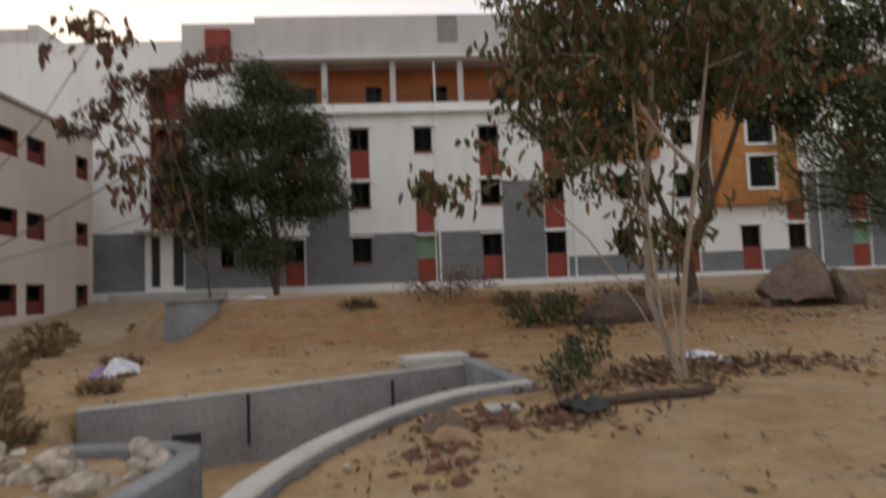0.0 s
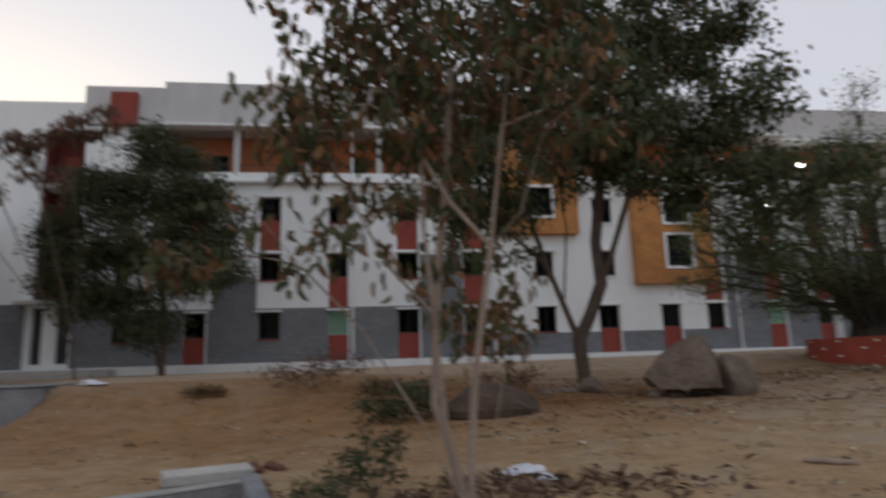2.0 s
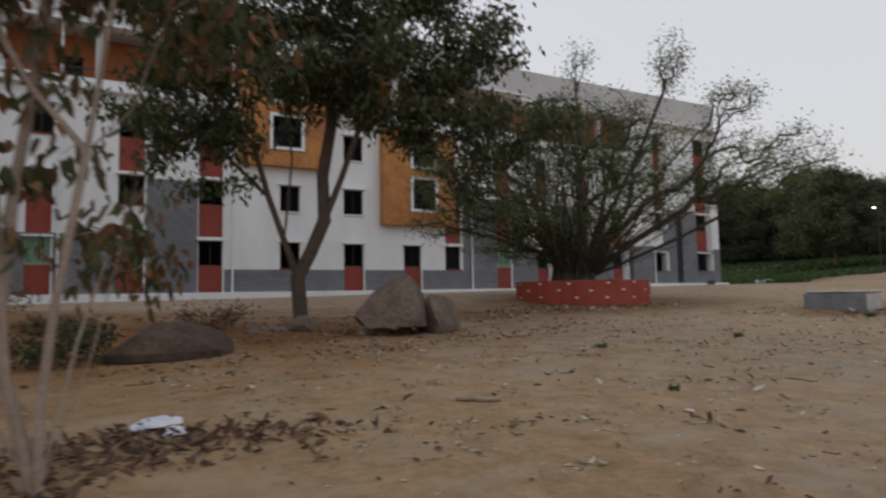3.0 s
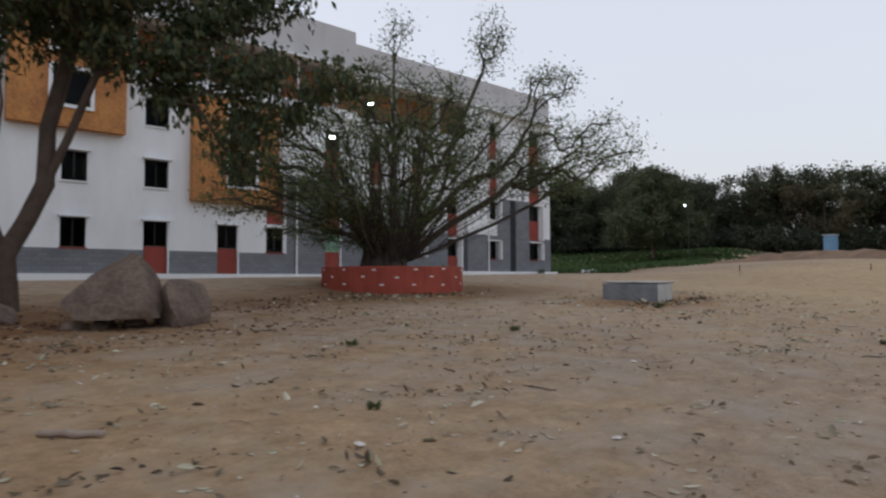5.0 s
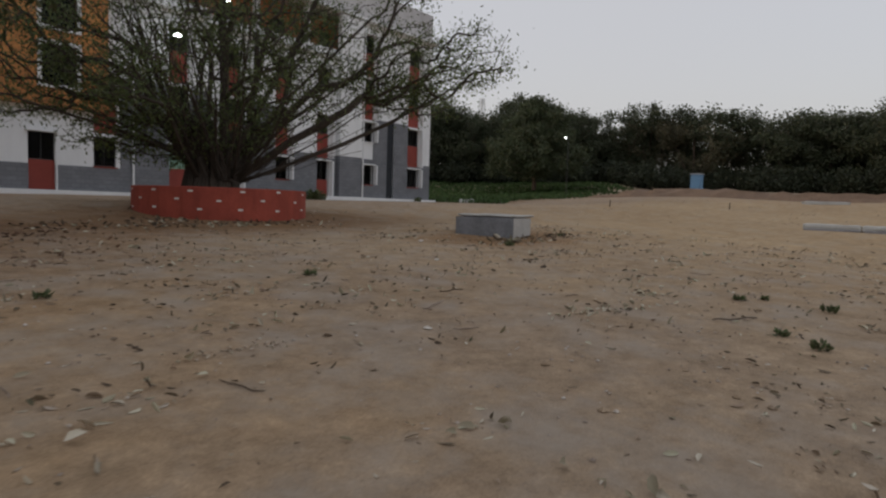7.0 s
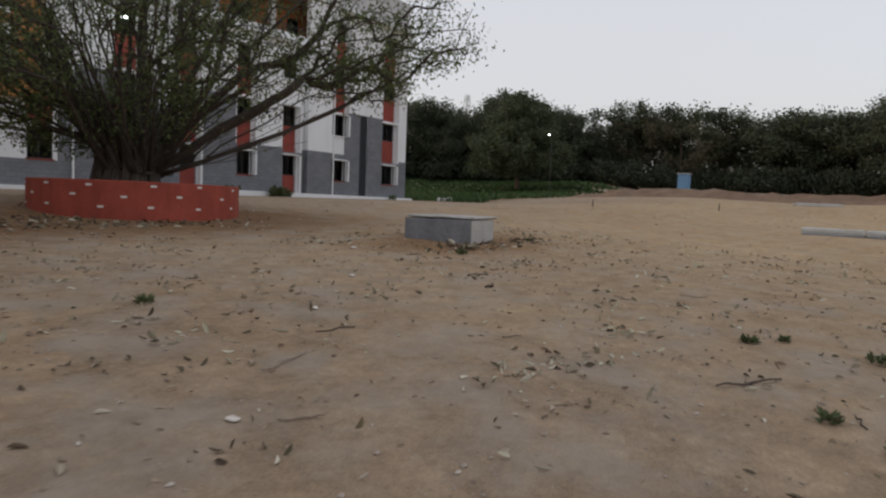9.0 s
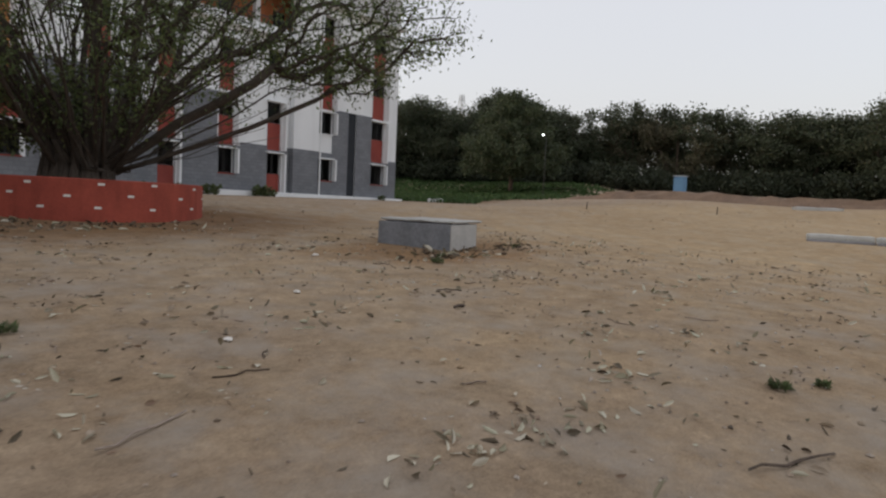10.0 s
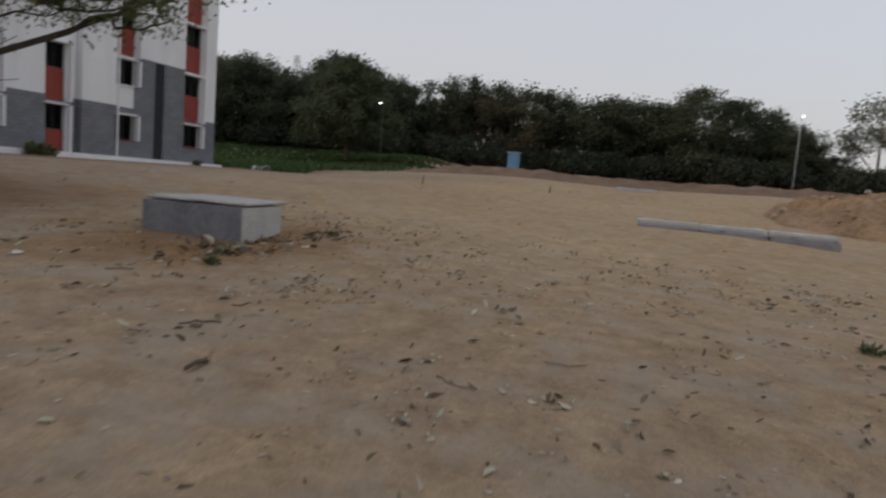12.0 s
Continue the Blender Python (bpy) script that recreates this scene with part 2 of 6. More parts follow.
M_LITTER_RED = leaf_material("red_brown_leaf_litter", [(0.13, 0.07, 0.045), (0.09, 0.052, 0.036), (0.21, 0.12, 0.075), (0.075, 0.048, 0.036), (0.30, 0.21, 0.14)], 0.85, 0.0)
M_PEBBLE = leaf_material("pebbles", [(0.30, 0.24, 0.19), (0.42, 0.36, 0.30), (0.20, 0.15, 0.12), (0.36, 0.28, 0.21), (0.55, 0.50, 0.45)], 0.9, 0.0)
M_LAMP = lamp_material("cool_white_lamp", (0.85, 1.0, 0.97), 9.0)
M_LAMP_FAR = lamp_material("street_lamp_glass", (0.9, 1.0, 1.0), 4.0)
M_MOUND = material("orange_earth", (0.40, 0.265, 0.155), (0.23, 0.15, 0.09), 0.97, 5, 0.9, 1.3, 0.9, 4)
M_BERM = material("dark_dug_earth", (0.23, 0.155, 0.105), (0.14, 0.095, 0.068), 0.97, 6, 0.8, 1.1, 0.6, 6)
M_DRYGRASS = leaf_material("dry_grass", [(0.26, 0.18, 0.10), (0.18, 0.12, 0.07), (0.34, 0.25, 0.15), (0.13, 0.085, 0.05)], 0.85, 0.1)

for m_, k_ in ((M_WHITE, 0.07), (M_PARAPET, 0.10), (M_BEIGE, 0.08), (M_CONCRETE, 0.15), (M_CONCRETE_BLUE, 0.3), (M_RED, 0.12)):
    streaked(m_, k_, 1.1, 0.22)
streaked(M_RING, 0.2, 4.0, 0.3)


def soil_material():
    """Dry brown earth: patches, sandy drifts, grit and small clods."""
    m = material("dry_soil", (0.415, 0.316, 0.22), (0.305, 0.22, 0.146), 0.97, 4, 0.16, 1.0, 0.0)
    n, l = m.node_tree.nodes, m.node_tree.links
    b = n["Principled BSDF"]
    geo = n.new("ShaderNodeNewGeometry")
    grit, clod = n.new("ShaderNodeTexNoise"), n.new("ShaderNodeTexNoise")
    grit.inputs["Scale"].default_value, grit.inputs["Detail"].default_value, grit.inputs["Roughness"].default_value = 55, 6, 0.7
    clod.inputs["Scale"].default_value, clod.inputs["Detail"].default_value, clod.inputs["Roughness"].default_value = 2.6, 8, 0.62
    for t in (grit, clod):
        l.new(geo.outputs["Position"], t.inputs["Vector"])
    rng = n.new("ShaderNodeMapRange")
    rng.inputs[1].default_value, rng.inputs[2].default_value = 0.32, 0.68
    rng.inputs[3].default_value, rng.inputs[4].default_value = 0.78, 1.12
    l.new(clod.outputs[0], rng.inputs[0])
    r2 = n.new("ShaderNodeMapRange")
    r2.inputs[1].default_value, r2.inputs[2].default_value = 0.3, 0.7
    r2.inputs[3].default_value, r2.inputs[4].default_value = 0.76, 1.2
    l.new(grit.outputs[0], r2.inputs[0])
    crumb, r3, mul3 = n.new("ShaderNodeTexNoise"), n.new("ShaderNodeMapRange"), n.new("ShaderNodeMath")
    crumb.inputs["Scale"].default_value, crumb.inputs["Detail"].default_value, crumb.inputs["Roughness"].default_value = 13, 7, 0.7
    l.new(geo.outputs["Position"], crumb.inputs["Vector"])
    r3.inputs[1].default_value, r3.inputs[2].default_value, r3.inputs[3].default_value, r3.inputs[4].default_value = 0.33, 0.7, 0.84, 1.15
    l.new(crumb.outputs[0], r3.inputs[0])
    mul3.operation = "MULTIPLY"
    l.new(r2.outputs[0], mul3.inputs[0])
    l.new(r3.outputs[0], mul3.inputs[1])
    mul = n.new("ShaderNodeMath")
    mul.operation = "MULTIPLY"
    l.new(rng.outputs[0], mul.inputs[0])
    l.new(mul3.outputs[0], mul.inputs[1])
    hsv = n.new("ShaderNodeHueSaturation")
    old = b.inputs["Base Color"].links[0].from_socket
    l.new(old, hsv.inputs["Color"])
    l.new(mul.outputs[0], hsv.inputs["Value"])
    l.new(hsv.outputs[0], b.inputs["Base Color"])
    patch, pr, pm = n.new("ShaderNodeTexNoise"), n.new("ShaderNodeMapRange"), n.new("ShaderNodeMix")
    patch.inputs["Scale"].default_value, patch.inputs["Detail"].default_value, patch.inputs["Roughness"].default_value = 1.2, 9, 0.68
    l.new(geo.outputs["Position"], patch.inputs["Vector"])
    pr.inputs[1].default_value, pr.inputs[2].default_value, pr.inputs[3].default_value, pr.inputs[4].default_value = 0.47, 0.66, 0.0, 0.7
    l.new(patch.outputs[0], pr.inputs[0])
    pm.data_type = "RGBA"
    pm.inputs[7].default_value = (0.37, 0.318, 0.262, 1)
    l.new(pr.outputs[0], pm.inputs[0])
    l.new(hsv.outputs[0], pm.inputs[6])
    l.new(pm.outputs[2], b.inputs["Base Color"])
    # soil darkened on the bank and round the planter and the tank, pale sand beyond the kerb, with ragged edges
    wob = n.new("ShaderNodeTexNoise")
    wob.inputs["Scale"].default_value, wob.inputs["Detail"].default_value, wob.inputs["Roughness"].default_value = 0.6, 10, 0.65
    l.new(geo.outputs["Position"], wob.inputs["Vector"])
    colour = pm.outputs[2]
    # sandy holds the sand's colour plus the grazing brightness of farther ground
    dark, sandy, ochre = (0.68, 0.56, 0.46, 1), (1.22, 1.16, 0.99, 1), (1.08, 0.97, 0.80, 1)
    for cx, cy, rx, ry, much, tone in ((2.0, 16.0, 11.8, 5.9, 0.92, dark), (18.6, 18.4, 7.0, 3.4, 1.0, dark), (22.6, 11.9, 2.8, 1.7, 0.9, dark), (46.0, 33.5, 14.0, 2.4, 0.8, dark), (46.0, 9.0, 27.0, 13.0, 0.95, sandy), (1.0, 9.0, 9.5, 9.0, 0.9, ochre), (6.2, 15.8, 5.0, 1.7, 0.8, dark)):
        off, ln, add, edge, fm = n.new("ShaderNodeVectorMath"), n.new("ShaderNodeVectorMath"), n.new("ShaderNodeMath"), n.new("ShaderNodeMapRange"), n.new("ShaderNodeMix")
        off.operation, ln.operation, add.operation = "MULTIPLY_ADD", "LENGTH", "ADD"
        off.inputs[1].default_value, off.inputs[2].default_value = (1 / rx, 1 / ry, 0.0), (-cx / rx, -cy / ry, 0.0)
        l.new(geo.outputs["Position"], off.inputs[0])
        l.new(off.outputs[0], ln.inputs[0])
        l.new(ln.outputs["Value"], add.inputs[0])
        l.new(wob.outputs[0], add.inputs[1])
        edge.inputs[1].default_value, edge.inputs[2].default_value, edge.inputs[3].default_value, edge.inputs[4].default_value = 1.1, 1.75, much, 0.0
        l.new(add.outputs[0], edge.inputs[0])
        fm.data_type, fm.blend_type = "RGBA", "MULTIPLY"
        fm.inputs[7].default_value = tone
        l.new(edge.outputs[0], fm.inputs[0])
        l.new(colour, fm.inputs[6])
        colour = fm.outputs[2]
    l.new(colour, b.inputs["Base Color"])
    b1, b2 = n.new("ShaderNodeBump"), n.new("ShaderNodeBump")
    b1.inputs["Strength"].default_value, b1.inputs["Distance"].default_value = 0.08, 0.05
    b2.inputs["Strength"].default_value, b2.inputs["Distance"].default_value = 0.8, 0.012
    l.new(clod.outputs[0], b1.inputs["Height"])
    l.new(grit.outputs[0], b2.inputs["Height"])
    b3 = n.new("ShaderNodeBump")
    b3.inputs["Strength"].default_value, b3.inputs["Distance"].default_value = 0.5, 0.03
    l.new(crumb.outputs[0], b3.inputs["Height"])
    l.new(b1.outputs[0], b3.inputs["Normal"])
    l.new(b3.outputs[0], b2.inputs["Normal"])
    l.new(b2.outputs[0], b.inputs["Normal"])
    b.inputs["Specular IOR Level"].default_value = 0.1
    return m


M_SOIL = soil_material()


# ---- building blocks ----
def mesh_of(name, verts, faces, smooth=False):
    me = bpy.data.meshes.new(name)
    me.from_pydata([tuple(map(float, v)) for v in verts], [], [tuple(map(int, f)) for f in faces])
    if smooth:
        me.polygons.foreach_set("use_smooth", [True] * len(me.polygons))
    me.update()
    return me


def mesh_from_bm(name, bm, smooth=False):
    bmesh.ops.recalc_face_normals(bm, faces=bm.faces)
    me = bpy.data.meshes.new(name)
    bm.to_mesh(me)
    bm.free()
    if smooth:
        me.polygons.foreach_set("use_smooth", [True] * len(me.polygons))
    return me


def part(name, data, mat, parent=None, label="", smooth=False):
    """Links a bmesh or mesh as one object under a thing or a part."""
    if isinstance(data, bmesh.types.BMesh):
        data = mesh_from_bm(name, data, smooth)
    if mat is not None and not data.materials:
        data.materials.append(mat)
    ob = new(name, data)
    if parent is not None:
        ob.parent = parent
        ob.matrix_parent_inverse = Matrix.Translation(-parent.location)
    if label:
        ob["label"] = label
    return ob


def thing(name, at, label, category, group="", kind=""):
    """An empty at a thing's base; its parts are built in world coordinates."""
    ob = new(name)
    ob.location = at
    ob.empty_display_size = 0.2
    return tagged(ob, label, category, group, kind)


def box(bm, x0, x1, y0, y1, z0, z1, bevel=0.0):
    r = bmesh.ops.create_cube(bm, size=1.0, matrix=Matrix.LocRotScale(((x0 + x1) / 2, (y0 + y1) / 2, (z0 + z1) / 2), None, (abs(x1 - x0), abs(y1 - y0), abs(z1 - z0))))
    if bevel:
        edges = list({e for v in r["verts"] for e in v.link_edges})
        bmesh.ops.bevel(bm, geom=edges, offset=bevel, segments=1, affect="EDGES")
    return bm


def boxes(*rows, bevel=0.0):
    bm = bmesh.new()
    for r in rows:
        box(bm, *r, bevel=bevel)
    return bm


def rough_slab(x0, x1, y0, y1, z0, z1, step=0.12, worn=0.012, seed=0):
    """A cast block with worn, uneven edges and faces."""
    bm = bmesh.new()
    ks = [max(2, int(round((b - a) / step))) for a, b in ((x0, x1), (y0, y1), (z0, z1))]
    grid = {}

    def vert(i, j, k):
        if (i, j, k) not in grid:
            p = Vector((x0 + (x1 - x0) * i / ks[0], y0 + (y1 - y0) * j / ks[1], z0 + (z1 - z0) * k / ks[2]))
            edges = sum(q in (0, m) for q, m in zip((i, j, k), ks))
            push = noise.noise_vector(p * 2.7 + Vector((seed, 3, 1))) * worn + noise.noise_vector(p * 9.0) * worn * 0.6
            mid = Vector(((x0 + x1) / 2, (y0 + y1) / 2, (z0 + z1) / 2))
            if edges > 1:
                chip = worn * (0.8 + 1.6 * max(0.0, noise.noise(p * 6.0 + Vector((0, seed, 0)))))
                d = mid - p
                push += Vector((math.copysign(chip, d.x) if i in (0, ks[0]) else 0, math.copysign(chip, d.y) if j in (0, ks[1]) else 0, math.copysign(chip, d.z) if k in (0, ks[2]) else 0))
            grid[i, j, k] = bm.verts.new(p + push)
        return grid[i, j, k]

    for a, b, c in ((0, 1, 2), (1, 2, 0), (2, 0, 1)):
        for side in (0, ks[c]):
            for i in range(ks[a]):
                for j in range(ks[b]):
                    quad = []
                    for di, dj in ((0, 0), (1, 0), (1, 1), (0, 1)):
                        q = [0, 0, 0]
                        q[a], q[b], q[c] = i + di, j + dj, side
                        quad.append(vert(*q))
                    bm.faces.new(quad)
    return bm


def wall_mesh(name, u0, u1, v0, v1, depth, holes, place):
    """A wall of that depth over u (along) and v (up) with openings (u0, u1, v0, v1) right through it. place(u, v, d) gives the point d behind the face."""
    us = sorted({u0, u1, *(min(max(h[i], u0), u1) for h in holes for i in (0, 1))})
    vs = sorted({v0, v1, *(min(max(h[i], v0), v1) for h in holes for i in (2, 3))})
    nu, nv = len(us) - 1, len(vs) - 1
    solid = [[not any(h[0] < (us[i] + us[i + 1]) / 2 < h[1] and h[2] < (vs[j] + vs[j + 1]) / 2 < h[3] for h in holes) for j in range(nv)] for i in range(nu)]
    verts, faces, index = [], [], {}

    def vert(i, j, d):
        if (i, j, d) not in index:
            index[i, j, d] = len(verts)
            verts.append(place(us[i], vs[j], depth * d))
        return index[i, j, d]

    for i in range(nu):
        for j in range(nv):
            if not solid[i][j]:
                continue
            faces.append([vert(i, j, 0), vert(i + 1, j, 0), vert(i + 1, j + 1, 0), vert(i, j + 1, 0)])
            faces.append([vert(i, j + 1, 1), vert(i + 1, j + 1, 1), vert(i + 1, j, 1), vert(i, j, 1)])
            for di, dj, a, b in ((-1, 0, (i, j + 1), (i, j)), (1, 0, (i + 1, j), (i + 1, j + 1)), (0, -1, (i, j), (i + 1, j)), (0, 1, (i + 1, j + 1), (i, j + 1))):
                p, q = i + di, j + dj
                if 0 <= p < nu and 0 <= q < nv and solid[p][q]:
                    continue
                faces.append([vert(*a, 0), vert(*a, 1), vert(*b, 1), vert(*b, 0)])
    return mesh_of(name, verts, faces)


def smoothstep(a, b, x):
    t = np.clip((np.asarray(x, float) - a) / (b - a), 0, 1)
    return t * t * (3 - 2 * t)


def ramp_noise(x, y, seed, n=7, low=0.15, high=1.2):
    """A cheap smooth field of crossed waves between about -1 and 1."""
    r = np.random.RandomState(seed)
    out = np.zeros_like(np.asarray(x, float))
    for k in range(n):
        f = low * (high / low) ** (k / (n - 1))
        a, ph = r.uniform(0, 2 * math.pi), r.uniform(0, 2 * math.pi, 2)
        out += np.sin(f * 2 * math.pi * (np.cos(a) * x + np.sin(a) * y) + ph[0]) * np.sin(f * 2 * math.pi * 0.7 * (np.cos(a + 1.1) * x + np.sin(a + 1.1) * y) + ph[1]) / (k + 1.5)
    return out / 1.4


# the drain's walls, as runs of (x, y) along their crowns
DRAIN_FRONT = [(-1.30, 3.2), (-1.13, 4.35), (-0.81, 5.23), (-0.2, 6.27), (0.6, 7.07), (1.3, 7.2)]
DRAIN_BACK = [(-3.9, 7.6), (-2.16, 8.13), (-0.26, 8.85), (0.8, 9.25)]
DRAIN_END = [(0.8, 9.25), (1.3, 7.2)]
DRAIN_BRANCH = [(-3.1, 5.75), (-1.75, 5.6), (-1.95, 4.5), (-2.2, 3.2)]
TRENCH = [(-1.30, 3.2), (-1.13, 4.35), (-0.81, 5.23), (-0.2, 6.27), (0.6, 7.07), (1.3, 7.2), (0.8, 9.25), (-0.26, 8.85), (-2.16, 8.13), (-3.9, 7.6), (-3.1, 5.75), (-1.75, 5.6), (-1.95, 4.5), (-2.2, 3.2)]


def inside(poly, x, y):
    x, y = np.asarray(x, float), np.asarray(y, float)
    r = np.zeros(x.shape, bool)
    for (ax, ay), (bx, by) in zip(poly, poly[1:] + poly[:1]):
        c = ((ay > y) != (by > y)) & (x < (bx - ax) * (y - ay) / ((by - ay) if by != ay else 1e-9) + ax)
        r ^= c
    return r


def ground_height(x, y):
    """The lie of the land: it climbs away from the walk, flattens along the buildings and falls off before the wing."""
    x, y = np.asarray(x, float), np.asarray(y, float)
    xc, yc = np.clip(x, -40, 100), np.clip(y, -30, 27)
    slope = 0.022 * xc + 0.042 * yc
    east = 0.033 * np.clip(xc - 37, 0, 55) * (1 - smoothstep(18, 32, y)) + 0.012 * np.clip(xc - 37, 0, 55) * smoothstep(18, 32, y)
    h = slope + east
    by_house = 1.50 + 0.011 * np.clip(x, 0, 60)
    s = smoothstep(18.5, 26.5, y) * (1 - smoothstep(52, 64, x))
    h = h * (1 - s) + by_house * s
    crest = smoothstep(13.5, 18.5, y) * (1 - smoothstep(1, 7, x))
    h = h * (1 - crest) + np.maximum(h, 1.40) * crest
    edge = -4.6 + (-2.5 - 0.2 * np.clip(y - 18, 0, 20)) * smoothstep(17.3, 18.8, y)
    low = (1 - smoothstep(edge - 1.4, edge + 0.1, x)) * (1 - smoothstep(31.0, 35.0, y)) * smoothstep(9, 15, y)
    h = h * (1 - low) + np.maximum(0.25 + 0.1 * (y - 23), 0.3) * low
    rise = 1.9 * smoothstep(62, 90, x) * smoothstep(26, 38, y) + 1.2 * smoothstep(42, 70, y) * smoothstep(52, 60, x)
    h = h + rise + 0.8 * smoothstep(46, 74, x) * (1 - smoothstep(-3, 13, y))
    bank = np.exp(-(((x - 6) / 4.0) ** 2) - ((y - 18.5) / 2.5) ** 2) * 0.2
    rough = 0.03 * ramp_noise(x, y, 3, 6, 0.06, 0.25) * (1 - smoothstep(40, 80, np.hypot(x, y)))
    kerb_rise = 0.24 * np.exp(-(((x - 37) / 3.5) ** 2) - ((y - 4.0) / 5.0) ** 2)
    return h + bank + rough + kerb_rise


def on_ground(x, y):
    return float(ground_height(x, y))


def tube_mesh(runs, sides=6):
    """Tubes along runs of (x, y, z, radius) as vertices and faces."""
    verts, faces = [], []
    for run in runs:
        run = np.asarray(run, float)
        p, r = run[:, :3], run[:, 3]
        d = np.gradient(p, axis=0)
        d /= np.linalg.norm(d, axis=1)[:, None] + 1e-9
        ref = np.array([0.0, 0.0, 1.0]) if abs(d[0][2]) < 0.8 else np.array([1.0, 0.0, 0.0])
        base = len(verts)
        k = sides if r.max() > 0.03 else max(3, sides - 3)
        for i in range(len(p)):
            a = np.cross(d[i], ref)
            a /= np.linalg.norm(a) + 1e-9
            b = np.cross(d[i], a)
            for s in range(k):
                an = 2 * math.pi * s / k
                verts.append(p[i] + r[i] * (math.cos(an) * a + math.sin(an) * b))
        for i in range(len(p) - 1):
            for s in range(k):
                q = (s + 1) % k
                faces.append((base + i * k + s, base + i * k + q, base + (i + 1) * k + q, base + (i + 1) * k + s))
        faces.append(tuple(base + (len(p) - 1) * k + s for s in range(k)))
    return verts, faces


def leaves_mesh(name, points, dirs, lengths, widths, rng, fold=0.25, curl=0.0, broad=False):
    """A mesh of folded leaves, each an island of its own: base, two edges and tip, bent along the midrib."""
    n = len(points)
    d = dirs / (np.linalg.norm(dirs, axis=1)[:, None] + 1e-9)
    side = np.cross(d, rng.normal(size=(n, 3)))
    side /= np.linalg.norm(side, axis=1)[:, None] + 1e-9
    up = np.cross(side, d)
    L, W = lengths[:, None], widths[:, None]
    if broad:
        a, c = points + d * L * 0.28 + up * L * curl, points + d * L * 0.68 + up * L * curl * 0.8
        v = np.stack([points, a + side * W * 0.46 + up * W * fold, c + side * W * 0.40 + up * W * fold, points + d * L, c - side * W * 0.40 + up * W * fold, a - side * W * 0.46 + up * W * fold], 1).reshape(-1, 3)
        idx = np.arange(n)[:, None] * 6
        f = np.concatenate([idx + np.array([t]) for t in ((0, 1, 2), (0, 2, 3), (0, 3, 4), (0, 4, 5))], 1).reshape(-1, 3)
    else:
        mid = points + d * L * 0.45 + up * L * curl
        v = np.stack([points, mid + side * W * 0.5 + up * W * fold, points + d * L, mid - side * W * 0.5 + up * W * fold], 1).reshape(-1, 3)
        idx = np.arange(n)[:, None] * 4
        f = np.concatenate([idx + np.array([[0, 1, 2]]), idx + np.array([[0, 2, 3]])], 1).reshape(-1, 3)
    me = bpy.data.meshes.new(name)
    me.vertices.add(len(v))
    me.vertices.foreach_set("co", v.ravel())
    me.loops.add(f.size)
    me.loops.foreach_set("vertex_index", f.ravel())
    me.polygons.add(len(f))
    me.polygons.foreach_set("loop_start", np.arange(len(f)) * 3)
    me.update(calc_edges=True)
    me.validate()
    return me


def skeleton_of(trunk, tips, rng, thick=0.012, power=0.5, droop=0.12, wobble=0.06, bias=0.45, straight=0.0):
    """Branches from a trunk (runs of points) out to every tip: each tip joins the nearest limb at a forward angle; radii follow the load carried."""
    nodes, parent = [], []
    for run in trunk:
        prev = -1 if not nodes or len(run[0]) == 3 else run[0][3]
        if nodes:
            ds = np.linalg.norm(np.array(nodes) - np.array(run[0][:3]), axis=1)
            prev = int(ds.argmin())
        for p in run if not nodes else run[1:]:
            nodes.append(np.array(p[:3], float))
            parent.append(prev)
            prev = len(nodes) - 1
    root = nodes[0]
    order = np.argsort(np.linalg.norm(tips - np.mean([r[-1][:3] for r in trunk], axis=0), axis=1))
    ends = []
    for t in tips[order]:
        arr = np.array(nodes)
        diff = t - arr
        dist = np.linalg.norm(diff, axis=1)
        reach = np.linalg.norm(arr - root, axis=1)
        cost = dist + bias * np.maximum(0, arr[:, 2] - t[2]) + 0.12 * reach
        if straight:
            up = np.array(parent)
            along = arr - arr[np.maximum(up, 0)]
            along[up < 0] = (0, 0, 1)
            along /= np.linalg.norm(along, axis=1)[:, None] + 1e-9
            cost = cost + straight * dist * (1 - (along * diff).sum(1) / (dist + 1e-9))
        k = int(cost.argmin())
        a = arr[k]
        L = dist[k]
        steps = max(2, int(L / 0.45))
        g = parent[k]
        fwd = (a - nodes[g]) if g >= 0 else np.array([0, 0, 1.0])
        fwd = fwd / (np.linalg.norm(fwd) + 1e-9)
        c = a + fwd * L * 0.35 + np.array([0, 0, droop * L])
        prev = k
        for s in range(1, steps + 1):
            u = s / steps
            p = (1 - u) ** 2 * a + 2 * u * (1 - u) * c + u * u * t
            if s < steps:
                p = p + rng.normal(size=3) * wobble * min(L, 1.5)
            nodes.append(p)
            parent.append(prev)
            prev = len(nodes) - 1
        ends.append(prev)
    n = len(nodes)
    load = np.zeros(n)
    for e in ends:
        load[e] = 1
    for i in range(n - 1, -1, -1):
        if load[i] == 0:
            load[i] = 0.6
        if parent[i] >= 0:
            load[parent[i]] += load[i]
    radius = thick * np.maximum(load, 0.5) ** power
    return np.array(nodes), np.array(parent), radius, np.array(ends)


def runs_of(nodes, parent, radius):
    kids = {}
    for i, p in enumerate(parent):
        kids.setdefault(int(p), []).append(i)
    runs, stack = [], [(i, None) for i in kids.get(-1, [])]
    while stack:
        i, start = stack.pop()
        run = [] if start is None else [(*nodes[start], min(radius[start], radius[i] * 1.15))]
        while True:
            run.append((*nodes[i], radius[i]))
            ch = kids.get(i, [])
            if not ch:
                break
            ch = sorted(ch, key=lambda c: -radius[c])
            stack.extend((c, i) for c in ch[1:])
            i = ch[0]
        if len(run) > 1:
            runs.append(run)
    return runs


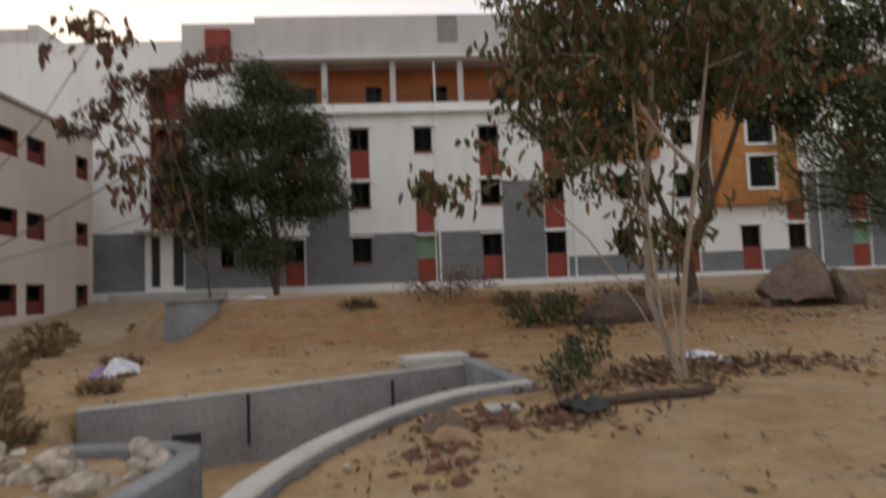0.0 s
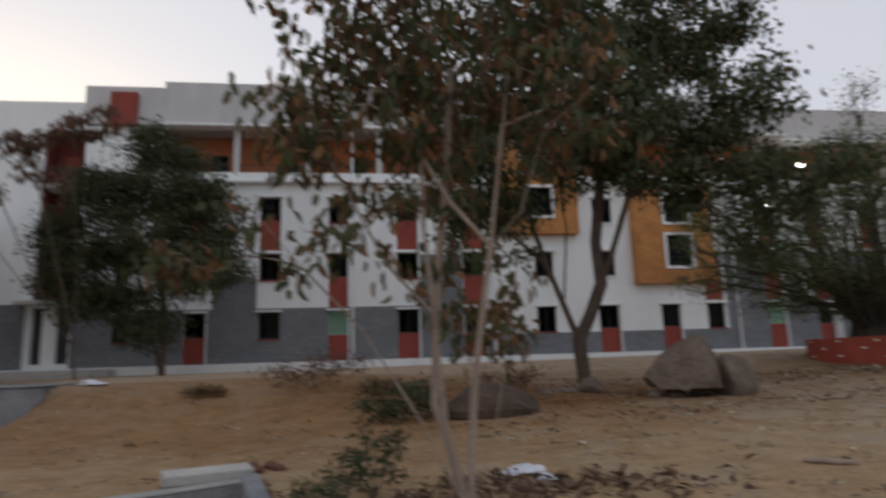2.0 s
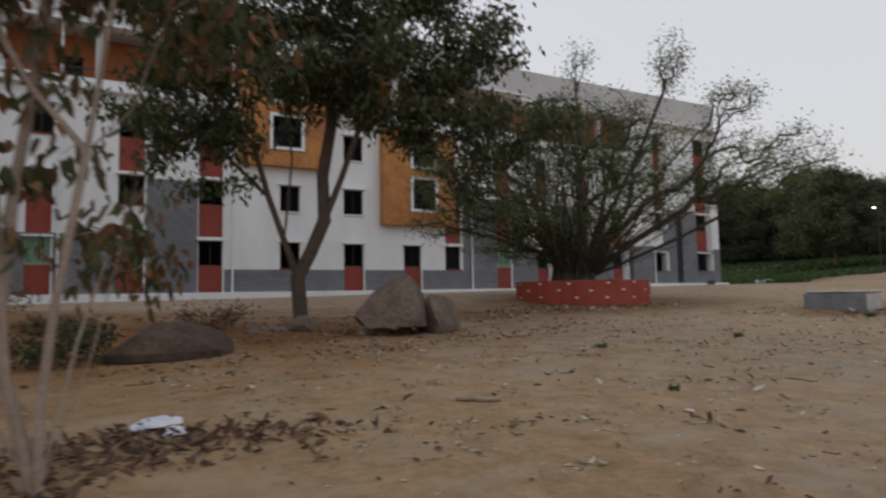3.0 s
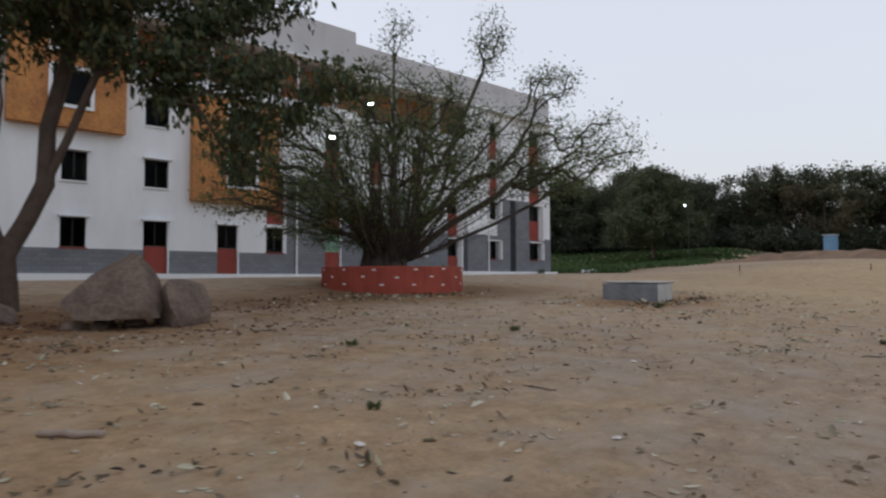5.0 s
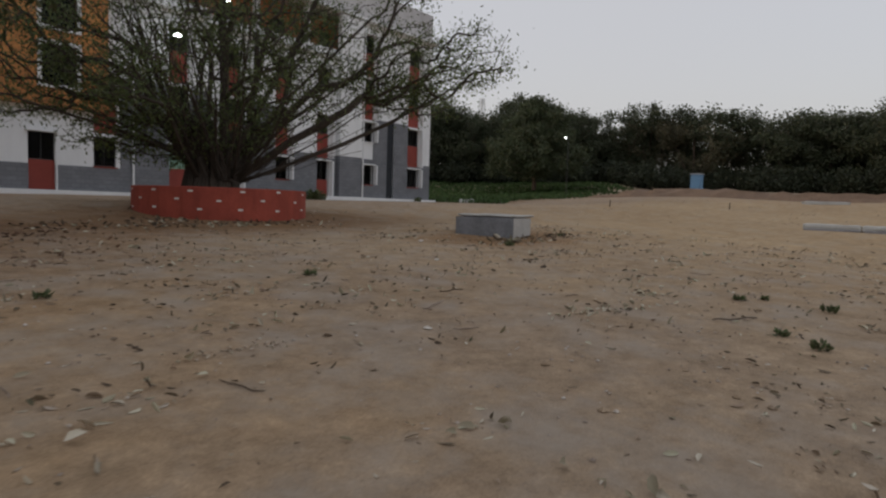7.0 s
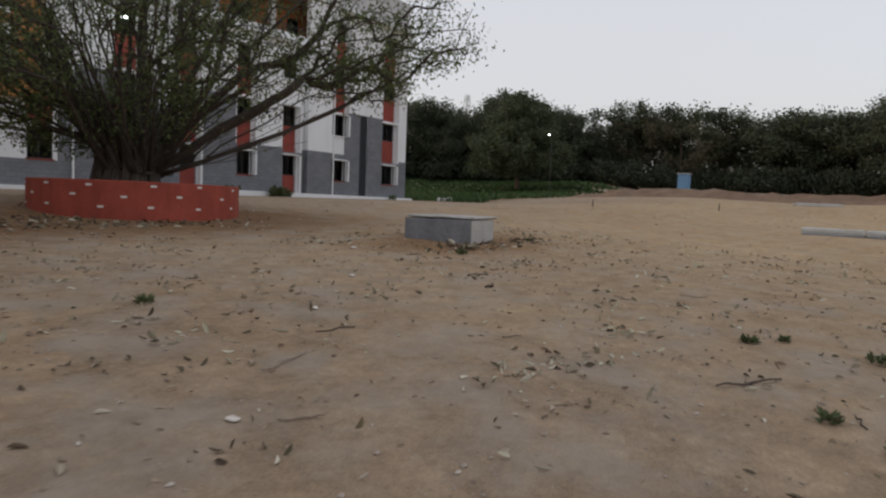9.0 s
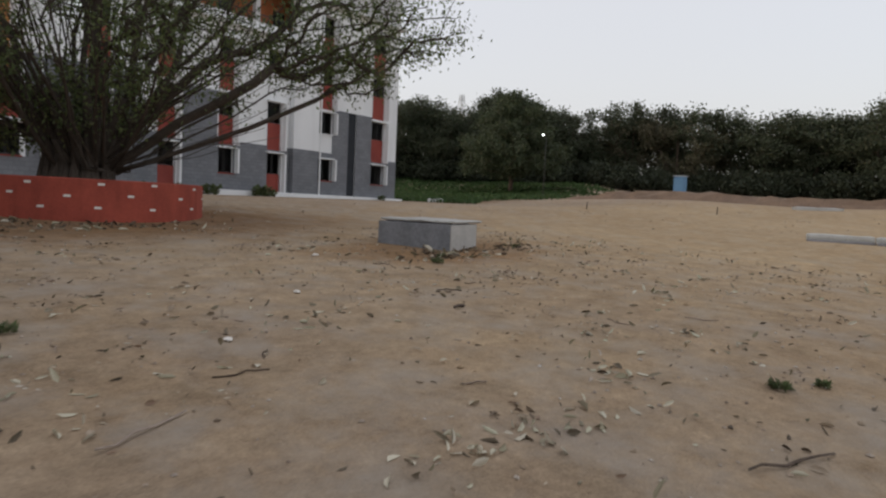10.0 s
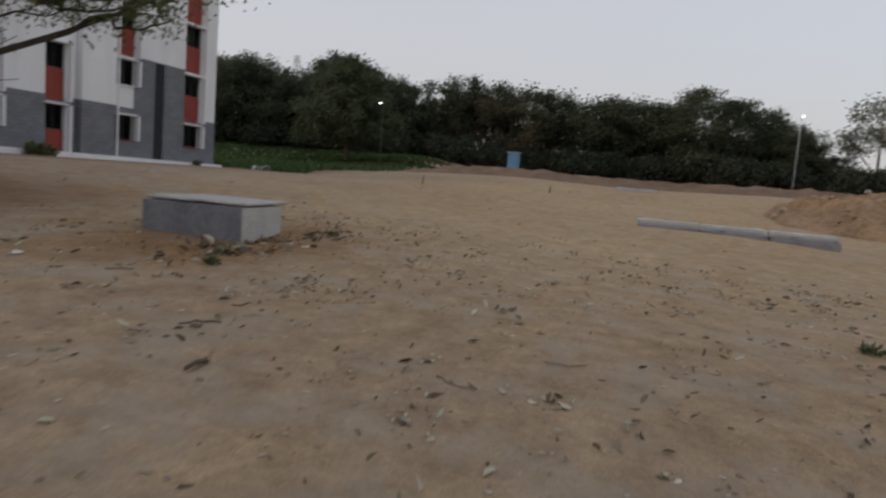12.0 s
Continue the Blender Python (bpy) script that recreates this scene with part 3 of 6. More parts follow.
def cloud(rng, lobes, n):
    """Points spread through lobes (x, y, z, rx, ry, rz, share), denser towards their skins."""
    out = []
    total = sum(b[6] for b in lobes)
    for x, y, z, rx, ry, rz, share in lobes:
        k = max(1, int(n * share / total))
        d = rng.normal(size=(k, 3))
        d /= np.linalg.norm(d, axis=1)[:, None]
        r = rng.uniform(0.15, 1, size=(k, 1)) ** 0.45
        out.append(np.array([x, y, z]) + d * r * np.array([rx, ry, rz]))
    return np.concatenate(out)


def tree(name, at, label, trunk, lobes, tips, per_tip, leaf, leaf_mat, bark, seed, thick=0.012, power=0.5, spread=0.35, hang=0.3, droop=0.12, wobble=0.06, group="", category="tree", crown_name="crown", bias=0.45, split=0.05, broad=False, straight=0.0):
    """A tree from its trunk runs and the lobes of its crown (both relative to its foot)."""
    rng = np.random.RandomState(seed)
    pts = cloud(rng, lobes, tips)
    nodes, parent, radius, ends = skeleton_of(trunk, pts, rng, thick, power, droop, wobble, bias, straight)
    root = thing(name, at, label, category, group)
    runs = runs_of(nodes, parent, radius)
    main = [r for r in runs if max(q[3] for q in r) >= split]
    fine = [r for r in runs if max(q[3] for q in r) < split]
    for nm, rr, sides in (("trunk", main, 8), ("limbwork", fine, 6)):
        if rr:
            ob = new(nm, mesh_of(nm, *tube_mesh(rr, sides), smooth=True))
            ob.data.materials.append(bark)
            ob.parent = root
    n = len(ends) * per_tip
    who = np.repeat(ends, per_tip)
    back = parent[who]
    u = rng.uniform(0, 1, size=(n, 1))
    p = nodes[who] * u + nodes[np.maximum(back, 0)] * (1 - u) + rng.normal(size=(n, 3)) * spread * np.array([1, 1, 0.7])
    d = rng.normal(size=(n, 3)) * 0.7 + np.array([0, 0, -hang * 2])
    L = rng.uniform(0.7, 1.3, n) * leaf[0]
    W = rng.uniform(0.7, 1.2, n) * leaf[1]
    ob = new(crown_name, leaves_mesh(crown_name, p, d, L, W, rng, broad=broad, curl=0.06 if broad else 0.0))
    ob.data.materials.append(leaf_mat)
    ob.parent = root
    return root


# ---- ground ----
def axis_lines(fine0, fine1, step, far):
    lines = list(np.arange(fine0, fine1 + 1e-6, step))
    s, v = step, fine1
    while v < far:
        s *= 1.12
        v += s
        lines.append(v)
    s, v = step, fine0
    while v > -far:
        s *= 1.12
        v -= s
        lines.insert(0, v)
    return np.array(lines)


gx, gy = axis_lines(-5.0, 24.0, 0.14, 2500), axis_lines(2.4, 15.0, 0.14, 2500)
XX, YY = np.meshgrid(gx, gy, indexing="ij")
ZZ = ground_height(XX, YY)
dug = sum(inside(TRENCH, XX + ox, YY + oy) for ox, oy in ((0, 0), (0.06, 0), (-0.06, 0), (0, 0.06), (0, -0.06))) > 0
ZZ = np.where(dug, ground_height(XX, YY) * 0.2 - 0.62, ZZ)
nx, ny = len(gx), len(gy)
gi = np.arange(nx * ny).reshape(nx, ny)
gf = np.stack([gi[:-1, :-1], gi[1:, :-1], gi[1:, 1:], gi[:-1, 1:]], -1).reshape(-1, 4)
ground_me = bpy.data.meshes.new("ground")
ground_me.vertices.add(nx * ny)
ground_me.vertices.foreach_set("co", np.stack([XX, YY, ZZ], -1).ravel())
ground_me.loops.add(gf.size)
ground_me.loops.foreach_set("vertex_index", gf.ravel())
ground_me.polygons.add(len(gf))
ground_me.polygons.foreach_set("loop_start", np.arange(len(gf)) * 4)
ground_me.polygons.foreach_set("use_smooth", [True] * len(gf))
ground_me.update(calc_edges=True)
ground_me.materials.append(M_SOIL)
tagged(new("ground", ground_me), "dry brown bare earth strewn with leaves and grit", "ground", kind="structure")


def wall_run(line, half, top, bottom):
    """A cast wall along a run of (x, y), with a flat crown; top and bottom are heights over and under the soil."""
    pts = np.array(line, float)
    fine = [pts[0]]
    for a, b in zip(pts[:-1], pts[1:]):
        k = max(1, int(np.linalg.norm(b - a) / 0.3))
        fine += [a + (b - a) * (i + 1) / k for i in range(k)]
    fine = np.array(fine)
    for _ in range(2):
        fine[1:-1] = (fine[:-2] + 2 * fine[1:-1] + fine[2:]) / 4
    d = np.gradient(fine, axis=0)
    d /= np.linalg.norm(d, axis=1)[:, None]
    s = np.stack([-d[:, 1], d[:, 0]], 1)
    bm = bmesh.new()
    rows = []
    for p, q in zip(fine, s):
        z = 0.021 * p[0] + 0.042 * p[1]
        c = 0.02
        ring = [(-half, bottom), (-half, top - c), (-half + c, top), (half - c, top), (half, top - c), (half, bottom)]
        rows.append([bm.verts.new((p[0] + q[0] * o, p[1] + q[1] * o, z + h)) for o, h in ring])
    for a, b in zip(rows[:-1], rows[1:]):
        for i in range(6):
            bm.faces.new((a[i], a[(i + 1) % 6], b[(i + 1) % 6], b[i]))
    bm.faces.new(rows[0])
    bm.faces.new(rows[-1][::-1])
    return bm


drain = thing("storm_drain", (-0.5, 6.5, -0.5), "open concrete storm drain with curved cast walls, unfinished", "drain")
part("front_wall", wall_run(DRAIN_FRONT, 0.10, 0.06, -1.1), M_CONCRETE_BLUE, drain)
# crown strips are paler than the walls they top
part("front_coping", wall_run(DRAIN_FRONT, 0.105, 0.10, 0.062), M_CONCRETE_PALE, drain, "pale crown strip of the drain wall")
part("back_wall", wall_run(DRAIN_BACK, 0.10, 0.0, -1.1), M_CONCRETE, drain)
part("back_coping", wall_run(DRAIN_BACK, 0.105, 0.03, 0.002), M_CONCRETE_WORN, drain, "pale crown strip of the drain wall")
part("end_wall", wall_run(DRAIN_END, 0.10, 0.08, -1.1), M_CONCRETE_BLUE, drain)
part("branch_wall", wall_run(DRAIN_BRANCH, 0.10, 0.07, -1.1), M_CONCRETE_BLUE, drain)
for x, y in ((-2.05, 8.05), (-0.3, 8.72)):
    ob = part("joint", boxes((-0.02, 0.02, -0.02, 0.0, -0.62, 0.0)), M_DARKGREY, drain, "dark vertical casting joint")
    ob.matrix_basis = Matrix.Translation((x, y - 0.09, 0.30)) @ Matrix.Rotation(0.33, 4, "Z")
# no opening is cut: a flat dark plate gives the hole's shade
ob = part("weep_hole", boxes((-0.16, 0.16, -0.02, 0.0, -0.06, 0.06)), M_DARKGREY, drain, "dark square plate for the shade in a weep hole")
ob.matrix_basis = Matrix.Translation((-2.75, 7.83, -0.18)) @ Matrix.Rotation(0.3, 4, "Z")

# dug earth bank across the far field
bv, bf = [], []
br = random.Random(5)
prof = ((-2.4, -0.3), (-1.3, 0.55), (-0.7, 0.95), (0.5, 1.0), (1.6, 0.6), (2.8, -0.3))
for i in range(70):
    y = 31 - i * 0.95
    cx = 69.5 - 0.1 * (y - 15) + br.uniform(-0.25, 0.25)
    for o, hh in prof:
        zz = float(ground_height(cx + o, y))
        bv.append((cx + o + br.uniform(-0.15, 0.15), y, zz + hh * (0.6 + br.uniform(-0.2, 0.2)) * min(1.0, (i + 1) / 6)))
for i in range(69):
    for k in range(5):
        a = i * 6 + k
        bf.append((a, a + 1, a + 7, a + 6))
berm_me = mesh_of("earth_bank", bv, bf)
berm_me.materials.append(M_BERM)
tagged(new("earth_bank", berm_me), "low bank of dug dark earth across the field", "bank", kind="structure")

# heap of orange earth beside the track
mv, mf = [], []
HN = 90
for i in range(HN):
    for j in range(HN):
        u, v = i / (HN - 1) * 2 - 1, j / (HN - 1) * 2 - 1
        x, y = 50.5 + 6.0 * u, -3.6 + 6.6 * v
        d = math.hypot(u, v)
        d += 1.5 * max(0.0, max(abs(u), abs(v)) - 0.8) + 0.22 * noise.noise(Vector((x * 0.35, y * 0.35, 9)))
        top = 1.75 * max(0.0, 1 - d ** 1.6) + (0.6 * noise.noise(Vector((x * 0.55, y * 0.55, 2))) + 0.4 * noise.noise(Vector((x * 1.6, y * 1.6, 5))) + 0.24 * abs(noise.noise(Vector((x * 4, y * 4, 7)))) + 0.1 * noise.noise(Vector((x * 9, y * 9, 7)))) * max(0, min(1, 2.5 * (1 - d)))
        mv.append((x, y, float(ground_height(x, y)) + (top if d < 1 else -0.15)))
for i in range(HN - 1):
    for j in range(HN - 1):
        a = i * HN + j
        mf.append((a, a + HN, a + HN + 1, a + 1))
mound_me = mesh_of("earth_heap", mv, mf)
mound_me.materials.append(M_MOUND)
tagged(new("earth_heap", mound_me), "heap of loose orange earth beyond the kerb", "earth heap")


def heap_height(x, y):
    k = min(range(len(mv)), key=lambda q: (mv[q][0] - x) ** 2 + (mv[q][1] - y) ** 2)
    return mv[k][2]


# ---- the long apartment block ----
FW, FE = 36.5, 37.4
SILL, HEAD = 1.25, 2.70


def level(k):
    return 1.95 + 3.2 * k


def opening(x0, x1, k, full):
    return (x0, x1, level(k) if k == 0 and full else (level(k) - 0.30 if full else level(k) + SILL), level(k) + HEAD)


# (x0, x1, kinds by storey): w a window, f a window over a red panel, g the same with a green grille, - none
WEST = [(-10.85, -10.05, "www"), (-7.2, -6.05, "fwf"), (-3.33, -2.2, "wwf"), (0.43, 1.48, "gfw"), (4.25, 5.42, "fwf"), (8.0, 9.2, "fff"),
        (12.25, 13.35, "ww-"), (15.96, 17.15, "fww"), (19.8, 20.95, "f--"), (22.7, 23.8, "wf-"), (26.6, 27.7, "gff")]
EAST = [(30.6, 31.6, "fff-"), (34.3, 35.3, "wff-"), (37.75, 38.8, "ffw-"), (42.0, 43.2, "wwff"), (47.2, 48.5, "wfff")]
GREY_WEST = [(-12.8, 5.52, 1.95, 4.85), (-5.75, -3.45, 4.85, 6.6), (5.52, 7.95, 1.95, 7.75), (9.25, 24.0, 1.95, 3.15), (24.0, 28.9, 1.95, 7.8)]
GREY_EAST = [(29.0, 43.25, 1.95, 5.1), (31.7, 34.2, 5.1, 7.9), (43.25, 44.75, 1.95, 8.15), (45.55, 47.15, 1.95, 8.15), (47.15, 50.0, 1.95, 5.05)]

house = thing("apartment_building", (15, 42, 1.9), "long white four-storey apartment block, grey base, red window panels", "building")


def facade(y):
    return lambda u, v, d: (u, y + d, v)


west_holes = [opening(a, b, k, c in "fg") for a, b, ks in WEST for k, c in enumerate(ks) if c != "-"]
east_holes = [opening(a, b, k, c in "fg") for a, b, ks in EAST for k, c in enumerate(ks) if c != "-"]
part("west_wall", wall_mesh("west_wall", -8.6, 28.9, 1.95, 11.85, 0.25, west_holes, facade(FW)), M_WHITE, house)
part("end_bay_wall", wall_mesh("end_bay_wall", -12.7, -8.6, 1.95, 15.1, 0.25, west_holes, facade(FW)), M_WHITE, house)
part("east_wall", wall_mesh("east_wall", 28.9, 41.4, 1.95, 11.85, 0.25, east_holes, facade(FE)), M_WHITE, house)
part("corner_wall", wall_mesh("corner_wall", 41.4, 50.0, 1.95, 15.1, 0.25, east_holes + [(44.75, 45.55, 1.9, 8.15)], facade(FE)), M_WHITE, house)
part("slot_wall", boxes((44.755, 45.545, FE + 0.03, FE + 0.2, 1.95, 8.145)), M_DARKGREY, house, "dark grey painted strip between blockwork panels")
# blind stretch behind the wing, stair bay and its storeys
part("blind_wall", wall_mesh("blind_wall", -34.0, -12.7, 1.5, 16.5, 0.25, [(-14.8, -12.7, 5.5, 14.9), (-14.72, -14.2, 2.2, 5.1), (-13.5, -12.88, 2.2, 5.1)], facade(FW)), M_WHITE, house)
part("stair_back_wall", boxes((-15.0, -12.5, FW + 1.5, FW + 1.7, 5.4, 15.6), (-15.0, -14.8, FW + 0.25, FW + 1.5, 5.4, 15.6), (-12.7, -12.5, FW + 0.25, FW + 1.5, 5.4, 15.6)), M_MAROON, house, "dark maroon stair bay wall")
for k in range(1, 4):
    z = level(k) + 0.2
    slab = part("stair_landing", boxes((-14.79, -12.71, FW - 0.05, FW + 1.48, z - 0.12, z + 0.05)), M_WHITE, house)
    part("railing", boxes((-14.79, -12.71, FW, FW + 0.03, z + 0.95, z + 1.0), *[(x, x + 0.025, FW, FW + 0.025, z + 0.05, z + 0.95) for x in np.arange(-14.7, -12.75, 0.2)]), M_FRAME, slab)
    part("landing_panel", boxes((-14.3, -13.5, FW + 1.35, FW + 1.49, z + 0.1, z + 2.0)), M_RED, slab)
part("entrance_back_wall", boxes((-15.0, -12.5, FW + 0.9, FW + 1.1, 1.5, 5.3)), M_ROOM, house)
for a, b in ((-14.72, -14.2), (-13.5, -12.88)):
    part("entrance_door", boxes((a, b, FW + 0.16, FW + 0.2, 2.2, 5.1)), M_FRAME, house)
part("canopy", boxes((-15.3, -12.6, FW - 0.9, FW - 0.003, 5.22, 5.42), bevel=0.02), M_CONCRETE_PALE, house)
part("blockwork_panel", boxes((-17.9, -15.05, FW - 0.06, FW - 0.003, 1.7, 5.3)), M_GREY, house)
for rows, y, holes in ((GREY_WEST, FW, west_holes), (GREY_EAST, FE, east_holes)):
    for a, b, c, d in rows:
        part("blockwork_panel", wall_mesh("blockwork_panel", a, b, c, d, 0.05, holes, facade(y - 0.052)), M_GREY, house)
# plinth
part("plinth", boxes((-18.0, 28.9, FW - 0.45, FW - 0.06, 0.6, 1.94), (28.9, 50.3, FE - 0.6, FE - 0.06, 0.6, 2.2), bevel=0.02), M_WHITE, house, "white painted plinth apron")


def window(x0, x1, k, kind, y):
    full = kind in "fg"
    a, b, z0, z1 = opening(x0, x1, k, full)
    sill = level(k) + SILL + (0.15 if full else 0.0)
    w = part("window", boxes((a, a + 0.05, y + 0.12, y + 0.17, sill, z1), (b - 0.05, b, y + 0.12, y + 0.17, sill, z1), (a + 0.05, b - 0.05, y + 0.12, y + 0.17, z1 - 0.05, z1), (a + 0.05, b - 0.05, y + 0.12, y + 0.17, sill, sill + 0.05),
                              ((a + b) / 2 - 0.02, (a + b) / 2 + 0.02, y + 0.125, y + 0.165, sill + 0.05, z1 - 0.05)), M_FRAME, house)
    for p, q in ((a + 0.05, (a + b) / 2 - 0.02), ((a + b) / 2 + 0.02, b - 0.05)):
        part("pane", boxes((p, q, y + 0.14, y + 0.146, sill + 0.05, z1 - 0.05)), M_GLASS, w)
    if full:
        part("panel", boxes((a, b, y + 0.06, y + 0.2, z0, sill - 0.002)), M_RED, w, "red painted infill panel")
        part("fin", boxes((b + 0.003, b + 0.07, y - 0.1, y - 0.056, z0, z1)), M_WHITE, w, "narrow white upright")
    else:
        part("sill", boxes((a - 0.05, b + 0.05, y - 0.10, y + 0.1, sill - 0.07, sill - 0.002)), M_RED if k == 0 or x0 < 5 else M_WHITE, w)
    if kind == "g":
        part("grille", boxes(*[(a + 0.06 + i * (b - a - 0.12) / 7 - 0.035, a + 0.06 + i * (b - a - 0.12) / 7 + 0.035, y + 0.05, y + 0.08, sill + 0.02, z1 - 0.02) for i in range(8)], (a, b, y + 0.08, y + 0.1, z1 - 0.08, z1 - 0.02), (a, b, y + 0.08, y + 0.1, sill, sill + 0.06)), M_GREEN_GRILLE, w, "pale green metal grille")
    if y == FE:
        part("side_fin", boxes((b + 0.08, b + 0.2, y - 0.42, y - 0.06, z0, z1)), M_WHITE, w, "deep white side fin")
    part("sunshade", boxes((a - 0.12, b + 0.12, y - 0.30, y - 0.003, z1 + 0.002, z1 + 0.09), bevel=0.01), M_WHITE, w)


for cols, y in ((WEST, FW), (EAST, FE)):
    for a, b, ks in cols:
        for k, c in enumerate(ks):
            if c != "-":
                window(a, b, k, c, y)

# top storey: open gallery with piers, terracotta back wall and doors
for nm, x0, x1, y in (("west", -8.6, 28.9, FW), ("east", 28.9, 41.4, FE)):
    doors = [(x, x + 1.0, 11.6, 14.0) for x in np.arange(x0 + 2.2, x1 - 1.5, 4.0)]
    part("gallery_wall", wall_mesh("gallery_wall", x0, x1, 11.55, 15.05, 0.2, doors, facade(y + 1.5)), M_TERRA, house, "terracotta gallery back wall")
    for a, b, c, d in doors:
        dr = part("gallery_door", boxes((a, a + 0.06, y + 1.58, y + 1.66, c, d), (b - 0.06, b, y + 1.58, y + 1.66, c, d), (a + 0.06, b - 0.06, y + 1.58, y + 1.66, d - 0.06, d), (a + 0.47, a + 0.53, y + 1.59, y + 1.65, c, d - 0.06)), M_FRAME, house)
        part("pane", boxes((a + 0.06, b - 0.06, y + 1.60, y + 1.61, c, d - 0.06)), M_GLASS, dr)
    part("gallery_floor", boxes((x0, x1, y + 0.25, y + 1.5, 11.45, 11.55)), M_CONCRETE_PALE, house)
    part("gallery_ledge", boxes((x0, x1, y - 0.45, y + 0.25, 11.86, 12.0), bevel=0.02), M_WHITE, house)
    part("gallery_parapet", boxes((x0, x1, y - 0.12, y + 0.08, 12.002, 12.5)), M_WHITE, house)
    for x in np.arange(x0 + 3.75, x1 - 0.3, 4.0):
        part("pier", boxes((x, x + 0.32, y - 0.06, y + 0.28, 12.502, 15.05)), M_PARAPET, house)
    part("railing", boxes((x0, x1, y - 0.03, y, 12.95, 13.0), *[(x, x + 0.02, y - 0.025, y - 0.005, 12.5, 12.95) for x in np.arange(x0 + 0.1, x1, 0.16)]), M_FRAME, house)

# roof, parapets and boxes on the roof
part("roof", boxes((-34, 28.9, FW + 0.26, 49, 15.06, 15.25), (28.9, 50, FE + 0.26, 49, 15.06, 15.25)), M_PARAPET, house)
part("eave", boxes((-8.7, 28.9, FW - 0.6, FW + 0.255, 15.06, 15.2), (28.95, 50.2, FE - 0.6, FE + 0.255, 15.06, 15.2), bevel=0.02), M_WHITE, house)
part("roof_parapet", boxes((-8.7, 28.9, FW + 0.0, FW + 0.25, 15.26, 17.85), (28.95, 50.0, FE + 0.0, FE + 0.25, 15.26, 17.5), (49.75, 50.0, FE + 0.26, 49, 15.26, 17.5)), M_PARAPET, house, "tall weathered pale roof parapet")
part("parapet_patch", boxes((2.05, 3.25, FW - 0.03, FW - 0.003, 16.15, 17.8)), M_CONCRETE, house, "bare grey panel in the parapet")
part("roof_cabin", boxes((-12.9, -8.71, FW - 0.02, FW + 4, 15.26, 17.5), bevel=0.03), M_PARAPET, house)
part("roof_box", boxes((-11.46, -10.06, FW - 0.35, FW - 0.025, 15.1, 17.05), bevel=0.02), M_RED, house, "red box on the roof edge")
part("roof_step", boxes((-27.0, -24.1, FW, FW + 3, 16.51, 17.2), (-24.05, -23.6, FW, FW + 3, 16.51, 17.65), (-21.6, -21.0, FW, FW + 3, 16.51, 17.6), (-23.55, -21.65, FW, FW + 3, 16.51, 17.35), (-34, -27.05, FW, FW + 3, 16.51, 17.0)), M_PARAPET, house)
# added closing walls, inner wall and slabs that keep the windows dark
part("back_wall", boxes((-34, 50, 48.75, 49.0, 1.5, 15.05)), M_WHITE, house)
part("side_wall", boxes((49.75, 50.0, FE + 0.26, 48.74, 1.5, 15.05)), M_WHITE, house)
part("far_side_wall", boxes((-34, -33.75, FW + 0.26, 48.74, 1.5, 15.05)), M_WHITE, house)
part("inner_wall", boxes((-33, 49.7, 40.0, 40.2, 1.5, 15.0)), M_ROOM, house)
for k in range(4):
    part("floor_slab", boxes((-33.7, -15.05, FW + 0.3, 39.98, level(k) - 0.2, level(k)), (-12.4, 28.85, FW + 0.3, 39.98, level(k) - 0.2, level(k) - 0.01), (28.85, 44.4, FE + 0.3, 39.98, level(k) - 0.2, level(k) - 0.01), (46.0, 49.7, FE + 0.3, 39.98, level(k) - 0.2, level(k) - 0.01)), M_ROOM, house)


def orange_box(x0, x1, z0, z1, wins, y=FW, out=0.55):
    holes = [(a, b, c, d) for a, b, c, d in wins]
    b_ = part("bay", wall_mesh("bay", x0, x1, z0, z1, 0.2, holes, facade(y - out)), M_ORANGE, house, "projecting orange textured bay")
    part("bay_shell", boxes((x0, x0 + 0.2, y - out + 0.201, y - 0.003, z0, z1), (x1 - 0.2, x1, y - out + 0.201, y - 0.003, z0, z1), (x0 + 0.201, x1 - 0.201, y - out + 0.201, y - 0.003, z0, z0 + 0.2), (x0 + 0.201, x1 - 0.201, y - out + 0.201, y - 0.003, z1 - 0.2, z1)), M_ORANGE, b_)
    for a, b, c, d in wins:
        w = part("bay_window", boxes((a - 0.16, a, y - out - 0.1, y - out + 0.1, c - 0.16, d + 0.16), (b, b + 0.16, y - out - 0.1, y - out + 0.1, c - 0.16, d + 0.16), (a, b, y - out - 0.1, y - out + 0.1, d, d + 0.16), (a, b, y - out - 0.1, y - out + 0.1, c - 0.16, c)), M_WHITE, b_, "white window surround")
        part("bay_pane", boxes((a, b, y - out + 0.12, y - out + 0.126, c, d)), M_GLASS, b_)
        # dark sheet behind the glass stands in for the unlit room
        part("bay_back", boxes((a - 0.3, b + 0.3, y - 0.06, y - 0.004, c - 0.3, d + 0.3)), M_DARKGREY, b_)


orange_box(18.25, 23.2, 5.85, 11.6, [(20.2, 21.75, 6.85, 8.7), (20.2, 21.75, 9.5, 11.2)])
orange_box(9.95, 14.9, 8.85, 14.4, [(11.7, 13.3, 9.9, 11.6), (11.7, 13.3, 12.5, 14.0)])


part("bay_front", boxes((39.5, 41.65, FE - 0.45, FE - 0.06, 5.1, 15.0)), M_WHITE, house)
part("bay_base", boxes((39.5, 41.65, FE - 0.45, FE - 0.06, 1.95, 5.098)), M_GREY, house)


def pipe(x, y, z0, z1):
    v, f = tube_mesh([[(x, y, z0, 0.055), (x, y, (z0 + z1) / 2, 0.055), (x, y, z1, 0.055)]], 8)
    part("drainpipe", mesh_of("drainpipe", v, f, True), M_WHITE, house)


